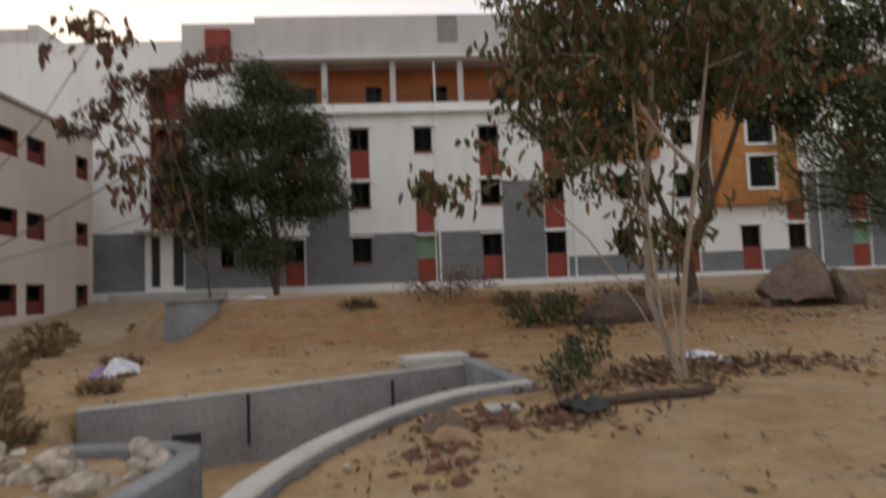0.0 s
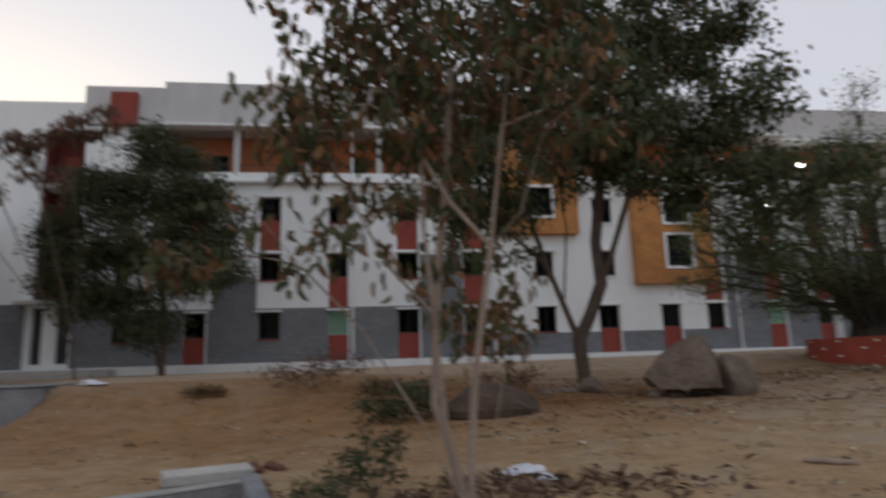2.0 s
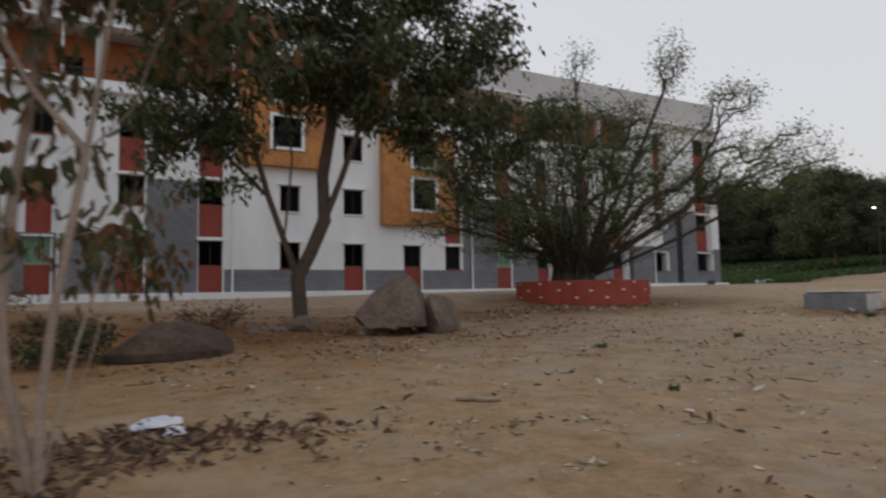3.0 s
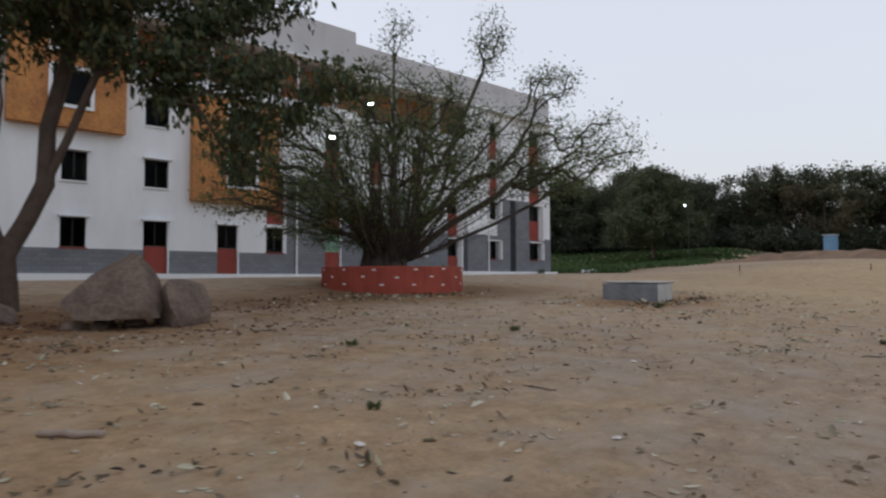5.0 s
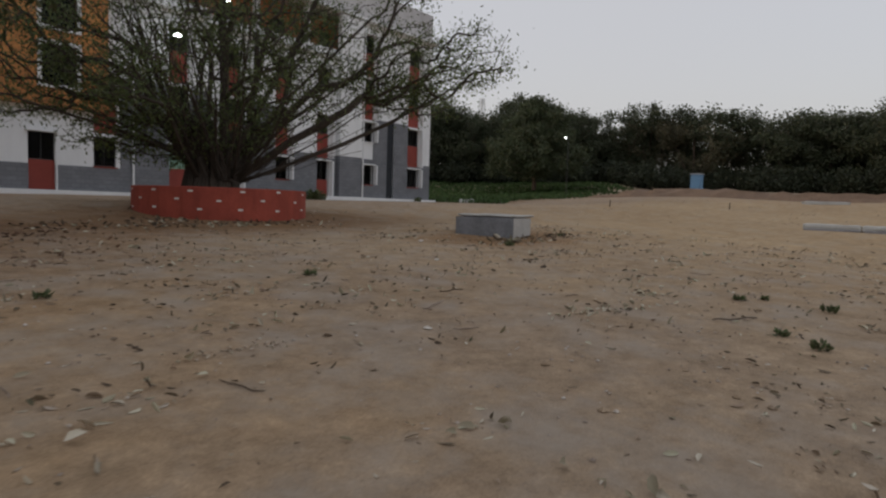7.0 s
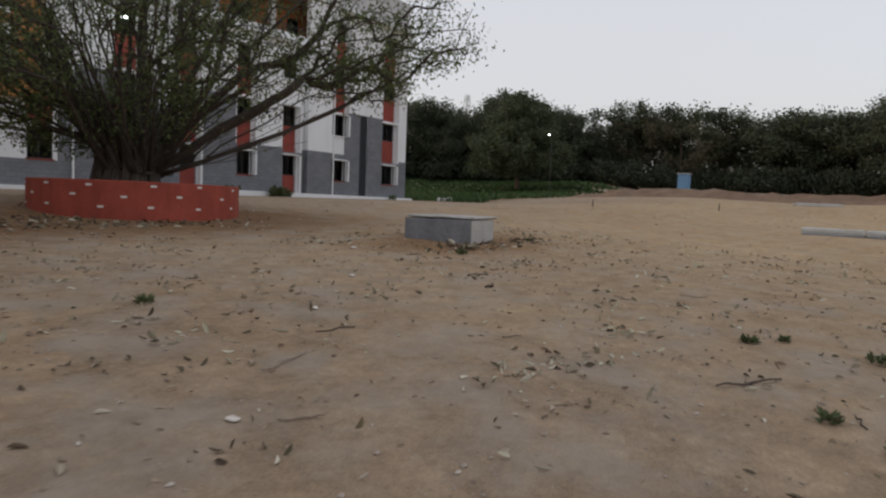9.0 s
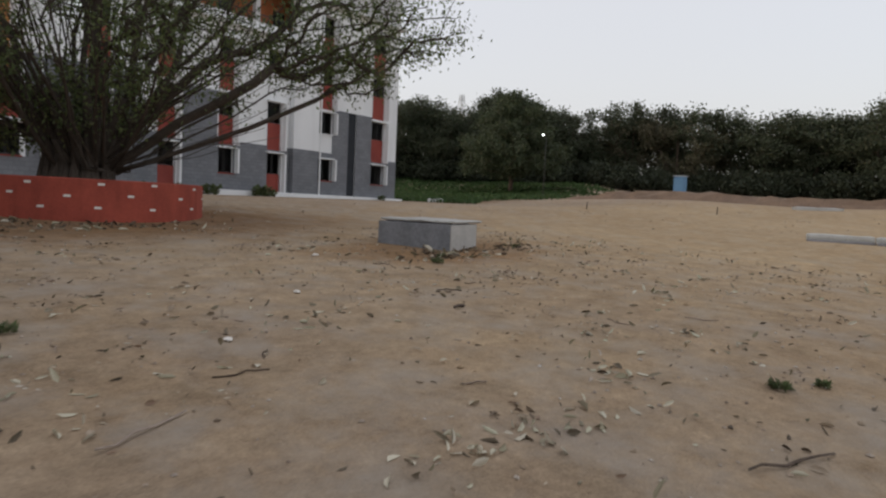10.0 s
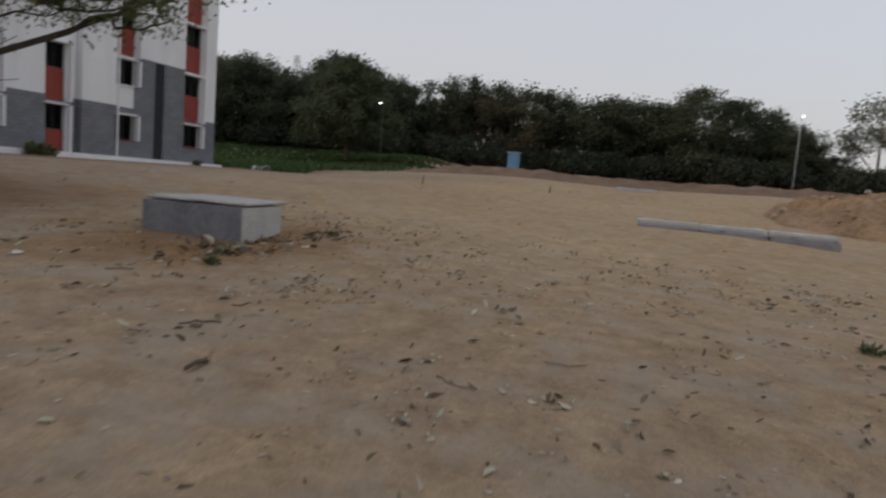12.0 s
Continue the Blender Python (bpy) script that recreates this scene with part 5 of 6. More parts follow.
wr = random.Random(77)
spots = []
for i in range(34):
    a = radians(30 + i * 2.7 + wr.uniform(-0.8, 0.8))
    d = 86 + wr.uniform(-4, 5)
    spots.append((14 + d * math.sin(a), 6 + d * math.cos(a), wr.choice((0, 1, 2, 0, 4) if i > 12 else (0, 1, 2))))
for i in range(26):
    a = radians(28 + i * 3.6 + wr.uniform(-1.2, 1.2))
    d = 99 + wr.uniform(-4, 6)
    spots.append((14 + d * math.sin(a), 6 + d * math.cos(a), wr.choice((0, 3, 3, 4))))
# shrubs added to fill the wood's dark base, shade in the leaf colour
shrub_proto = tree("undergrowth_shrub", (0, 0, -50), "added shrub at the wood's edge, shade in its leaf colour", [[(0, 0, 0), (0.1, 0, 0.8), (0, 0.1, 1.8)], [(0, 0, 0.2), (0.8, 0.1, 1.2)], [(0, 0, 0.2), (-0.8, -0.1, 1.2)]],
                   [(0, 0, 1.4, 3.4, 2.6, 1.5, 20), (1.5, 0, 1.6, 1.6, 1.6, 1.5, 6), (-1.6, 0.3, 1.3, 1.6, 1.6, 1.3, 6)], 60, 52, (0.38, 0.24), M_LEAF_SHRUB_SHADE, M_BARK_DARK, 105, thick=0.012, spread=0.45, hang=0.1, group="undergrowth", category="shrub", split=0.1)
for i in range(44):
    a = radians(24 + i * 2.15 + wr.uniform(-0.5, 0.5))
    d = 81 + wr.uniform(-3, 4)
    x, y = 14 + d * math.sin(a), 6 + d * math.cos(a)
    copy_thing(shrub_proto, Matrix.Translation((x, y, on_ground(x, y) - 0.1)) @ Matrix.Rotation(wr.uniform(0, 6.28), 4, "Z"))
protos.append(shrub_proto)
for x, y, k in spots:
    turn_az = math.degrees(math.atan2(x - 14, y - 6))
    s = wr.uniform(0.8, 1.06) * (1.0 if turn_az < 62 else 1.08 if turn_az < 84 else 0.98 if turn_az < 95 else 0.75 if turn_az < 97.5 else 0.42)
    m = Matrix.Translation((x, y, on_ground(x, y) - 0.1)) @ Matrix.Rotation(wr.uniform(0, 6.28), 4, "Z")
    c = copy_thing(protos[k], m)
    c.scale = (s, s, s)
for p in protos:
    for o in list(p.children_recursive) + [p]:
        bpy.data.objects.remove(o)
tree("field_tree", place(71.2, 39.5), "low spreading green tree in the grass", [[(0, 0, 0), (0.1, 0, 1.6), (0, 0, 3.2), (0.2, 0, 6)], [(0.1, 0, 1.5), (1.6, 0.3, 3.4)], [(0.1, 0, 1.5), (-1.6, -0.3, 3.4)]],
     [(0, 0, 4.8, 6.4, 6.0, 2.6, 34), (0.5, 0, 7.4, 4.6, 4.6, 2.2, 18), (0.8, 0, 9.6, 2.2, 2.2, 1.4, 6), (0, 0, 2.8, 6.2, 6.0, 1.1, 12)], 420, 62, (0.34, 0.18), M_LEAF_FIELD, M_BARK_DARK, 61, thick=0.012, power=0.5, spread=0.4, hang=0.2, split=0.005)


# ---- boulders, tank, kerb ----
def boulder_mesh(name, seed, size, flat=0.25, subdiv=3, peak=0.0, cuts=9, lean=0.0):
    rng = np.random.RandomState(seed)
    bm = bmesh.new()
    bmesh.ops.create_icosphere(bm, subdivisions=subdiv, radius=1.0)
    cuts = [(v / np.linalg.norm(v), rng.uniform(0.55, 0.9)) for v in rng.normal(size=(cuts, 3))]
    for v in bm.verts:
        p = np.array(v.co)
        for nrm, d in cuts:
            over = p @ nrm - d
            if over > 0:
                p = p - nrm * over * (0.97 if len(cuts) > 9 else 0.85)
        if peak and p[2] > 0:
            k = 1 - peak * p[2]
            p[:2] *= max(k, 0.1)
        p = p * (1 + 0.05 * noise.noise(Vector(p) * 3.0 + Vector((seed, 0, 0))) + 0.02 * noise.noise(Vector(p) * 8.0))
        p[0] += lean * max(p[2], 0.0)
        p[2] = max(p[2], -flat)
        v.co = Vector(p * np.array(size))
    return mesh_from_bm(name, bm, False)


def boulder(x, y, size, seed, label, mat=M_ROCK, peak=0.0, turn=0.0, sink=0.05, name="boulder", group="", cuts=9, lean=0.0, fine=3):
    me = boulder_mesh(name, seed, size, 0.3, fine, peak, cuts, lean)
    me.materials.append(mat)
    ob = new(name, me)
    ob.matrix_world = Matrix.Translation((x, y, on_ground(x, y) + size[2] * 0.3 - sink)) @ Matrix.Rotation(turn, 4, "Z")
    return tagged(ob, label, "rock", group)


boulder(9.0, 14.55, (1.02, 0.75, 0.98), 17, "large brown pointed boulder propped on smaller stones", peak=0.56, turn=-0.5, sink=-0.16, cuts=16, lean=0.24, fine=4)
for i, (x, y) in enumerate(((8.45, 14.5), (9.45, 14.6), (9.0, 14.85), (8.8, 14.35))):
    boulder(x, y, (0.2, 0.16, 0.14), 700 + i, "small stone wedged under the boulder", name="stone", sink=0.02)
boulder(10.2, 14.45, (0.78, 0.6, 0.8), 7, "smaller tilted brown boulder beside the large one", turn=0.6, cuts=13)
boulder(7.6, 16.0, (0.4, 0.3, 0.32), 12, "rounded brown stone near the tree foot")
boulder(4.5, 13.8, (1.2, 0.8, 0.52), 21, "low dark boulder in the shade of the young tree", M_ROCK_DARK, peak=0.2, cuts=12)

tz = 1.0
tank = thing("water_tank", (22.9, 12.6, tz - 0.3), "low grey cement sump tank with a slab lid", "tank")
tank_at = Matrix.Translation((22.48, 11.66, tz)) @ Matrix.Rotation(radians(12), 4, "Z")
for nm, data, mat, label in (("body", rough_slab(0.0, 1.33, 0.0, 1.64, -0.35, 0.50, 0.11, 0.008, 2), M_CONCRETE_BLUE, ""),
                             # end_face is paler cement, its colour raised further to offset dim light
                             ("end_face", rough_slab(0.006, 1.324, -0.022, 0.012, -0.35, 0.49, 0.11, 0.006, 8), M_CONCRETE_PALE, "paler rough end wall, also lightened against its dim light"),
                             ("lid", rough_slab(0.02, 1.56, -0.05, 1.62, 0.508, 0.572, 0.09, 0.014, 4), M_CONCRETE_PALE, "worn pale cement slab lid")):
    part(nm, data, mat, tank, label).matrix_basis = tank_at

kerb = thing("kerb", (36.8, 4.4, 1.1), "pale concrete kerb edge laid in the earth", "kerb")
kz = on_ground(36.8, 4.5)
for i in range(3):
    part("kerb_stone", rough_slab(36.6, 37.05, 1.5 + i * 1.945, 3.425 + i * 1.945, kz + 0.06, 1.49 + 0.012 * i, 0.13, 0.02, i * 7.0), M_KERB, kerb)
    # lower band of each kerb stone, darker than the stone above
    part("footing", rough_slab(36.5, 37.1, 1.46 + i * 1.945, 3.40 + i * 1.945, kz - 0.3, kz + 0.10, 0.15, 0.03, 30 + i * 5.0), M_CONCRETE, kerb, "darker lower band of the kerb")

cz = on_ground(84.1, 25.5)
cabin = thing("blue_cabin", (84.1, 25.5, cz), "small faded blue cabin at the wood's edge", "cabin")
part("walls", boxes((83.5, 84.7, 24.95, 26.05, cz - 0.2, cz + 2.35), bevel=0.02), M_BLUE, cabin)
part("roof", boxes((83.4, 84.8, 24.85, 26.15, cz + 2.353, cz + 2.45), bevel=0.02), M_STEEL, cabin)
part("door", boxes((83.46, 83.497, 25.15, 25.85, cz - 0.1, cz + 2.0)), M_BLUE, cabin)


def street_lamp(x, y, z1, arm, thick=1.0, mat=M_STEEL):
    z0 = on_ground(x, y) - 0.2
    post = thing("street_lamp", (x, y, z0), "slim grey street lamp post with a lit lamp", "street lamp", "street lamps")
    v, f = tube_mesh([[(x, y, z0, 0.09 * thick), (x, y, (z0 + z1) / 2, 0.075 * thick), (x, y, z1, 0.06 * thick)]], 8)
    part("pole", mesh_of("pole", v, f, True), mat, post)
    v, f = tube_mesh([[(x, y, z1 - 0.1, 0.04), (x + arm * 0.5, y, z1 + 0.15, 0.04), (x + arm, y, z1 + 0.2, 0.04)]], 6)
    part("arm", mesh_of("arm", v, f, True), mat, post)
    part("lamp_head", boxes((x + arm - 0.11, x + arm + 0.11, y - 0.06, y + 0.06, z1 + 0.12, z1 + 0.19), bevel=0.02), M_LAMP_FAR, post, "glowing lamp head")


street_lamp(74.6, -1.4, 9.8, -0.8, 0.36)
# three pale stones; the first, dark lump stands for the post's black base
for i, (dx, dy, r_) in enumerate(((-0.4, -0.5, 0.32), (-0.5, 0.3, 0.26), (-0.3, 0.9, 0.3), (-0.6, -1.1, 0.22))):
    boulder(74.6 + dx, -1.4 + dy, (r_, r_ * 0.9, r_ * 1.5), 900 + i, "stone at the foot of the lamp post", M_ROCK_PALE if i else M_ROCK_DARK, name="stone")
street_lamp(64.0, 31.7, 8.45, -0.6, 0.4, M_FRAME)


# ---- litter and small things ----
lr = np.random.RandomState(40)


def scatter(n, boxes_, clusters=0, per=0, spread=0.5):
    """Places on the ground: loose ones, and drifts round chance centres."""
    pts = []
    total = sum((b - a) * (d - c) for a, b, c, d in boxes_)
    for a, b, c, d in boxes_:
        k = int(n * (b - a) * (d - c) / total)
        pts.append(np.stack([lr.uniform(a, b, k), lr.uniform(c, d, k)], 1))
        for _ in range(int(clusters * (b - a) * (d - c) / total)):
            m = np.array([lr.uniform(a, b), lr.uniform(c, d)])
            k = lr.poisson(per) + 1
            pts.append(m + lr.normal(size=(k, 2)) * spread * lr.uniform(0.4, 1.4) * np.array([1.4, 0.7]))
    p = np.concatenate(pts)
    return p[~inside(TRENCH, p[:, 0], p[:, 1])]


def litter(name, p, size, mat, label, flat=0.18):
    n = len(p)
    z = ground_height(p[:, 0], p[:, 1])
    q = np.stack([p[:, 0], p[:, 1], z + 0.012], 1)
    d = lr.normal(size=(n, 3)) * np.array([1, 1, flat])
    L = lr.uniform(0.5, 1.5, n) * size
    me = leaves_mesh(name, q, d, L, L * lr.uniform(0.22, 0.5, n), lr, 0.25, 0.06, True)
    v = np.zeros(len(me.vertices) * 3)
    me.vertices.foreach_get("co", v)
    v = v.reshape(-1, 3)
    v[:, 2] = np.maximum(v[:, 2], np.repeat(z, 6) + 0.004 if len(v) == 6 * n else v[:, 2])
    me.vertices.foreach_set("co", v.ravel())
    me.materials.append(mat)
    return tagged(new(name, me), label, "litter", kind="stuff")


FIELD = [(-6, 28, -3, 16)]
WIDE = [(28, 60, -4, 26), (8, 28, 16, 27)]
litter("leaf_litter", scatter(800, FIELD, 170, 11, 0.2), 0.08, M_LITTER, "dry leaves and scraps scattered over the bare earth")
litter("dark_litter", scatter(520, FIELD, 120, 9, 0.2), 0.066, M_LITTER_DARK, "dark rotting leaves and bark scraps on the soil", 0.4)
litter("far_litter", scatter(200, WIDE, 32, 9, 0.5), 0.10, M_LITTER, "scattered dry leaves on the far soil")
litter("fine_litter", scatter(750, [(2, 27, -1, 15)], 160, 15, 0.16), 0.038, M_LITTER, "small leaf scraps and chips on the soil")
litter("shade_litter", scatter(500, [(3, 14, 12, 18.5)], 45, 24, 0.55), 0.09, M_LITTER_RED, "brown leaf litter under the trees")
drift = np.array((15.4, 6.12)) + np.stack([lr.normal(size=46) * 0.36, lr.normal(size=46) * 0.07], 1) @ np.array([[0.94, -0.34], [0.34, 0.94]])
drift = np.concatenate([drift, np.array((17.2, 6.2)) + lr.normal(size=(18, 2)) * 0.14])
litter("pale_leaves", np.concatenate([scatter(560, [(4, 28, -2, 14)], 210, 7, 0.2), drift]), 0.088, M_LITTER_PALE, "pale curled dry leaves in small drifts on the soil", 0.45)
def drifts(*rows):
    return np.concatenate([np.array(c) + lr.normal(size=(k, 2)) * np.array(s) for c, k, s in rows])


heaps = drifts(((3.6, 7.9), 420, (0.7, 0.35)), ((1.1, 5.8), 260, (0.6, 0.25)), ((2.3, 7.2), 260, (0.6, 0.4)), ((4.4, 7.6), 200, (0.8, 0.4)))
litter("planter_litter", drifts(((18.2, 17.2), 150, (1.8, 0.35)), ((16.6, 18.4), 120, (0.6, 0.9)), ((14.6, 17.6), 80, (1.2, 0.5)), ((22.4, 11.5), 130, (0.9, 0.25)), ((24.2, 11.3), 60, (0.4, 0.2))), 0.11, M_LITTER_DARK, "dark leaf litter round the planter and the tank", 0.5)
litter("planter_scraps", drifts(((18.0, 16.9), 60, (1.8, 0.4)), ((16.2, 17.6), 40, (0.8, 0.7)), ((21.8, 11.2), 30, (0.7, 0.3))), 0.17, M_LITTER_PALE, "pale dry scraps round the planter and the tank", 0.3)
litter("drain_litter", np.array((0.15, 4.75)) + lr.normal(size=(160, 2)) * np.array((0.3, 0.4)), 0.06, M_LITTER_RED, "small red-brown leaves and chips beside the drain", 0.4)
litter("leaf_heaps", heaps, 0.12, M_LITTER_RED, "heaped red-brown dry leaves", 0.5)


def grit(name, p, size, mat, label):
    """Small angular stones, one mesh."""
    base = np.array([(1, 0, 0), (-1, 0, 0), (0, 1, 0), (0, -1, 0), (0, 0, 0.7), (0, 0, -0.5)], float)
    tri = np.array([(0, 2, 4), (2, 1, 4), (1, 3, 4), (3, 0, 4), (2, 0, 5), (1, 2, 5), (3, 1, 5), (0, 3, 5)])
    verts, faces = [], []
    z = ground_height(p[:, 0], p[:, 1])
    for i, (x, y) in enumerate(p):
        s = size * min(lr.lognormal(0, 0.5), 1.7)
        a = lr.uniform(0, 6.28)
        rot = np.array([[math.cos(a), -math.sin(a), 0], [math.sin(a), math.cos(a), 0], [0, 0, 1]])
        v = (base * lr.uniform(0.6, 1.3, (6, 3)) * np.array([1, 0.75, 0.7])) @ rot.T * s + np.array([x, y, z[i] + 0.2 * s])
        faces += [tuple(t + len(verts)) for t in tri]
        verts += list(v)
    me = mesh_of(name, verts, faces)
    me.materials.append(mat)
    return tagged(new(name, me), label, "grit", kind="stuff")


grit("pebbles", scatter(2400, FIELD, 160, 12, 0.3), 0.016, M_PEBBLE, "pale and brown pebbles on the soil")
grit("clods", scatter(220, [(-6, 30, -2, 16)], 20, 7, 0.3), 0.03, M_SOIL, "small clods of dry earth")


def twig(x, y, length, turn, radius, mat, label, name="twig"):
    r = random.Random(int(x * 100 + y * 10))
    run = []
    for i in range(6):
        u = i / 5 - 0.5
        px, py = x + math.cos(turn) * u * length + r.uniform(-0.02, 0.02), y + math.sin(turn) * u * length + r.uniform(-0.02, 0.02)
        run.append((px, py, on_ground(px, py) + radius * 0.8 + r.uniform(0, 0.02), radius * (1.1 - 0.6 * abs(u))))
    ob = new(name, mesh_of(name, *tube_mesh([run], 6), smooth=True))
    ob.data.materials.append(mat)
    return tagged(ob, label, "stick", "sticks on the ground")


twig(18.1, 8.3, 0.26, 0.2, 0.02, M_BARK_DARK, "short thick dark stick lying on the soil", "stick")
twig(16.35, 4.85, 0.75, -0.5, 0.010, M_BARK_DARK, "thin bent dark twig on the soil")
twig(14.2, 7.5, 0.6, 0.3, 0.009, M_BARK_PALE, "thin pale twig on the soil")
twig(2.4, 6.25, 1.3, 0.1, 0.055, M_BARK_DARK, "dark weathered log beside the leaf heap", "log")
twig(7.08, 7.75, 0.5, -0.7, 0.03, M_BARK_PALE, "pale dry branch on the soil", "dry_branch")
for i in range(56):
    x, y = lr.uniform(3, 30), lr.uniform(1, 14)
    twig(x, y, lr.uniform(0.12, 0.4), lr.uniform(0, 3.1), lr.uniform(0.004, 0.009), (M_BARK_DARK, M_BARK_PALE)[i % 2], ("small dark twig on the soil", "small pale twig on the soil")[i % 2])


def weed(x, y, size, seed, mat=M_WEED, label="small green weed tuft in bare soil", name="weed", tall=0.5):
    rng = np.random.RandomState(seed)
    size = size * 0.45
    n = int(34 + 200 * size)
    a = rng.uniform(0, 6.28, n)
    r = rng.uniform(0, 1, n) ** 0.7 * size * 0.42
    p = np.stack([np.cos(a) * r, np.sin(a) * r, rng.uniform(0.0, 1, n) * size * tall * 0.6], 1)
    d = np.stack([np.cos(a), np.sin(a), rng.uniform(0.2, 1.5, n)], 1) + rng.normal(size=(n, 3)) * 0.4
    L = rng.uniform(0.6, 1.3, n) * (0.04 + 0.2 * size)
    me = leaves_mesh(name, p, d, L, L * 0.45, rng)
    me.materials.append(mat)
    ob = new(name, me)
    ob.location = (x, y, on_ground(x, y))
    return tagged(ob, label, "weed", "weeds")


for i, (x, y, s) in enumerate(((9.3, 7.0, 0.22), (17.93, 4.11, 0.38), (15.55, 3.89, 0.36), (15.9, 4.3, 0.25), (17.78, 5.14, 0.28), (18.1, 4.9, 0.18), (22.8, 3.55, 0.5), (14.35, 9.83, 0.3), (20.92, 10.77, 0.42), (21.6, 11.2, 0.3), (11.2, 10.2, 0.3), (24.6, 11.4, 0.3), (16.6, 3.2, 0.3), (13.0, 3.0, 0.25))):
    weed(x, y, s, 300 + i)
for i, (x, y, s) in enumerate(((31.0, 36.2, 0.9), (33.2, 36.3, 1.0), (36.6, 36.3, 1.1), (37.3, 36.4, 0.8), (29.4, 36.0, 0.9), (47.4, 36.3, 0.6))):
    weed(x, y, s * 2.2, 340 + i, M_WEED, "leafy garden plant at the foot of the plinth", "plinth_plant", 0.8)


def bush(x, y, h, w, seed, leaf, mat, label, tips=60, per=30):
    return tree("bush", place(x, y), label, [[(0, 0, 0), (0.02, 0, h * 0.3), (0.05, 0, h * 0.6)], [(0, 0, 0), (w * 0.2, 0, h * 0.4)], [(0, 0, 0), (-w * 0.2, 0.05, h * 0.4)]],
                [(0, 0, h * 0.55, w * 0.5, w * 0.5, h * 0.42, 10), (w * 0.25, 0, h * 0.7, w * 0.3, w * 0.3, h * 0.25, 4), (-w * 0.25, 0, h * 0.4, w * 0.3, w * 0.3, h * 0.25, 4)],
                tips, per, leaf, mat, M_BARK_DARK, seed, thick=0.003, spread=w * 0.07, hang=0.2, category="bush", split=0.02)


bush(2.2, 8.0, 0.8, 0.7, 401, (0.10, 0.03), M_LEAF_GREEN, "feathery green bush at the young tree's foot", 40, 12)
bush(1.7, 7.0, 0.55, 0.8, 402, (0.10, 0.03), M_LEAF_GREEN, "low feathery green seedling bush", 30, 11)
bush(2.9, 13.6, 0.85, 1.6, 403, (0.12, 0.05), M_LEAF_GREEN, "dark green bush in the field", 60, 18)
bush(1.0, 16.6, 0.9, 2.6, 404, (0.12, 0.04), M_LEAF_DRY, "dry brown scrub on the bank", 50, 16)
bush(5.6, 16.4, 0.6, 1.8, 405, (0.12, 0.04), M_LEAF_DRY, "dry brown scrub on the bank", 40, 14)


def crumpled(name, x, y, size, seed, mat, label, category, group=""):
    """A crumpled sheet or bag lying on the soil."""
    rng = np.random.RandomState(seed)
    n = 9
    verts, faces = [], []
    for i in range(n):
        for j in range(n):
            u, v = i / (n - 1) - 0.5, j / (n - 1) - 0.5
            px, py = (u + rng.uniform(-0.05, 0.05)) * size[0] * (1 - 0.5 * v * v), (v + rng.uniform(-0.05, 0.05)) * size[1] * (1 - 0.5 * u * u)
            edge = 1 - max(abs(u), abs(v)) * 2
            verts.append((px, py, 0.012 + rng.uniform(0.1, 1.0) * size[2] * (0.25 + 0.75 * edge)))
    for i in range(n - 1):
        for j in range(n - 1):
            a = i * n + j
            faces.append((a, a + n, a + n + 1, a + 1))
    me = mesh_of(name, verts, faces)
    bm = bmesh.new()
    bm.from_mesh(me)
    bmesh.ops.solidify(bm, geom=bm.faces[:], thickness=0.006)
    me = mesh_from_bm(name, bm)
    me.materials.append(mat)
    ob = new(name, me)
    ob.matrix_world = Matrix.Translation((x, y, on_ground(x, y))) @ Matrix.Rotation(rng.uniform(0, 3), 4, "Z")
    return tagged(ob, label, category, group)


crumpled("plastic_bag", 3.9, 8.55, (0.55, 0.32, 0.16), 1, M_PLASTIC_WHITE, "crumpled white plastic bag on dry leaves", "bag")
crumpled("plastic_bag", 4.05, 8.2, (0.35, 0.2, 0.08), 2, M_PLASTIC_WHITE, "flattened white plastic scrap on dry leaves", "bag")
crumpled("plastic_sack", -4.5, 9.95, (0.65, 0.42, 0.4), 3, M_PLASTIC_WHITE, "crumpled white and purple plastic sack on the bank", "bag")
crumpled("plastic_sack", -4.72, 9.8, (0.36, 0.25, 0.26), 4, M_PLASTIC_PURPLE, "purple printed plastic sack on the bank", "bag")
crumpled("cement_bag", -4.5, 18.3, (1.1, 0.4, 0.1), 5, M_PLASTIC_WHITE, "pale flattened sheet on the soil", "bag")
crumpled("cement_bag", -6.6, 23.5, (0.9, 0.5, 0.18), 6, M_PLASTIC_WHITE, "pale crumpled sheet on the soil", "bag")
crumpled("rubbish_bag", 1.6, 6.0, (0.5, 0.4, 0.3), 7, M_FRAME, "black plastic rubbish beside the drain", "rubbish")
for i, (x, y, s) in enumerate(((10.2, 5.1, 0.08), (15.5, 8.7, 0.11), (13.3, 6.85, 0.09), (17.2, 9.9, 0.12), (19.6, 12.3, 0.13), (8.6, 6.2, 0.11))):
    crumpled("paper_scrap", x, y, (s * 0.9, s * 0.6, s * 0.35), 20 + i, M_WHITE_SPOT, "small white paper scrap on the soil", "paper", "paper scraps")

# quarry stones, bricks and slabs round the drain
sr = random.Random(8)
for i in range(40):
    x, y, s = -2.75 + sr.uniform(-0.9, 0.75), 4.95 + sr.uniform(-0.7, 0.55), sr.uniform(0.07, 0.17)
    boulder(x, y, (s, s * 0.8, s * 0.75), 500 + i, "pale quarry stone in a heap by the drain", M_ROCK_PALE, sink=0.02 - (0.13 if i % 3 == 0 else 0), turn=sr.uniform(0, 3), name="stone", group="stone heap", cuts=16)
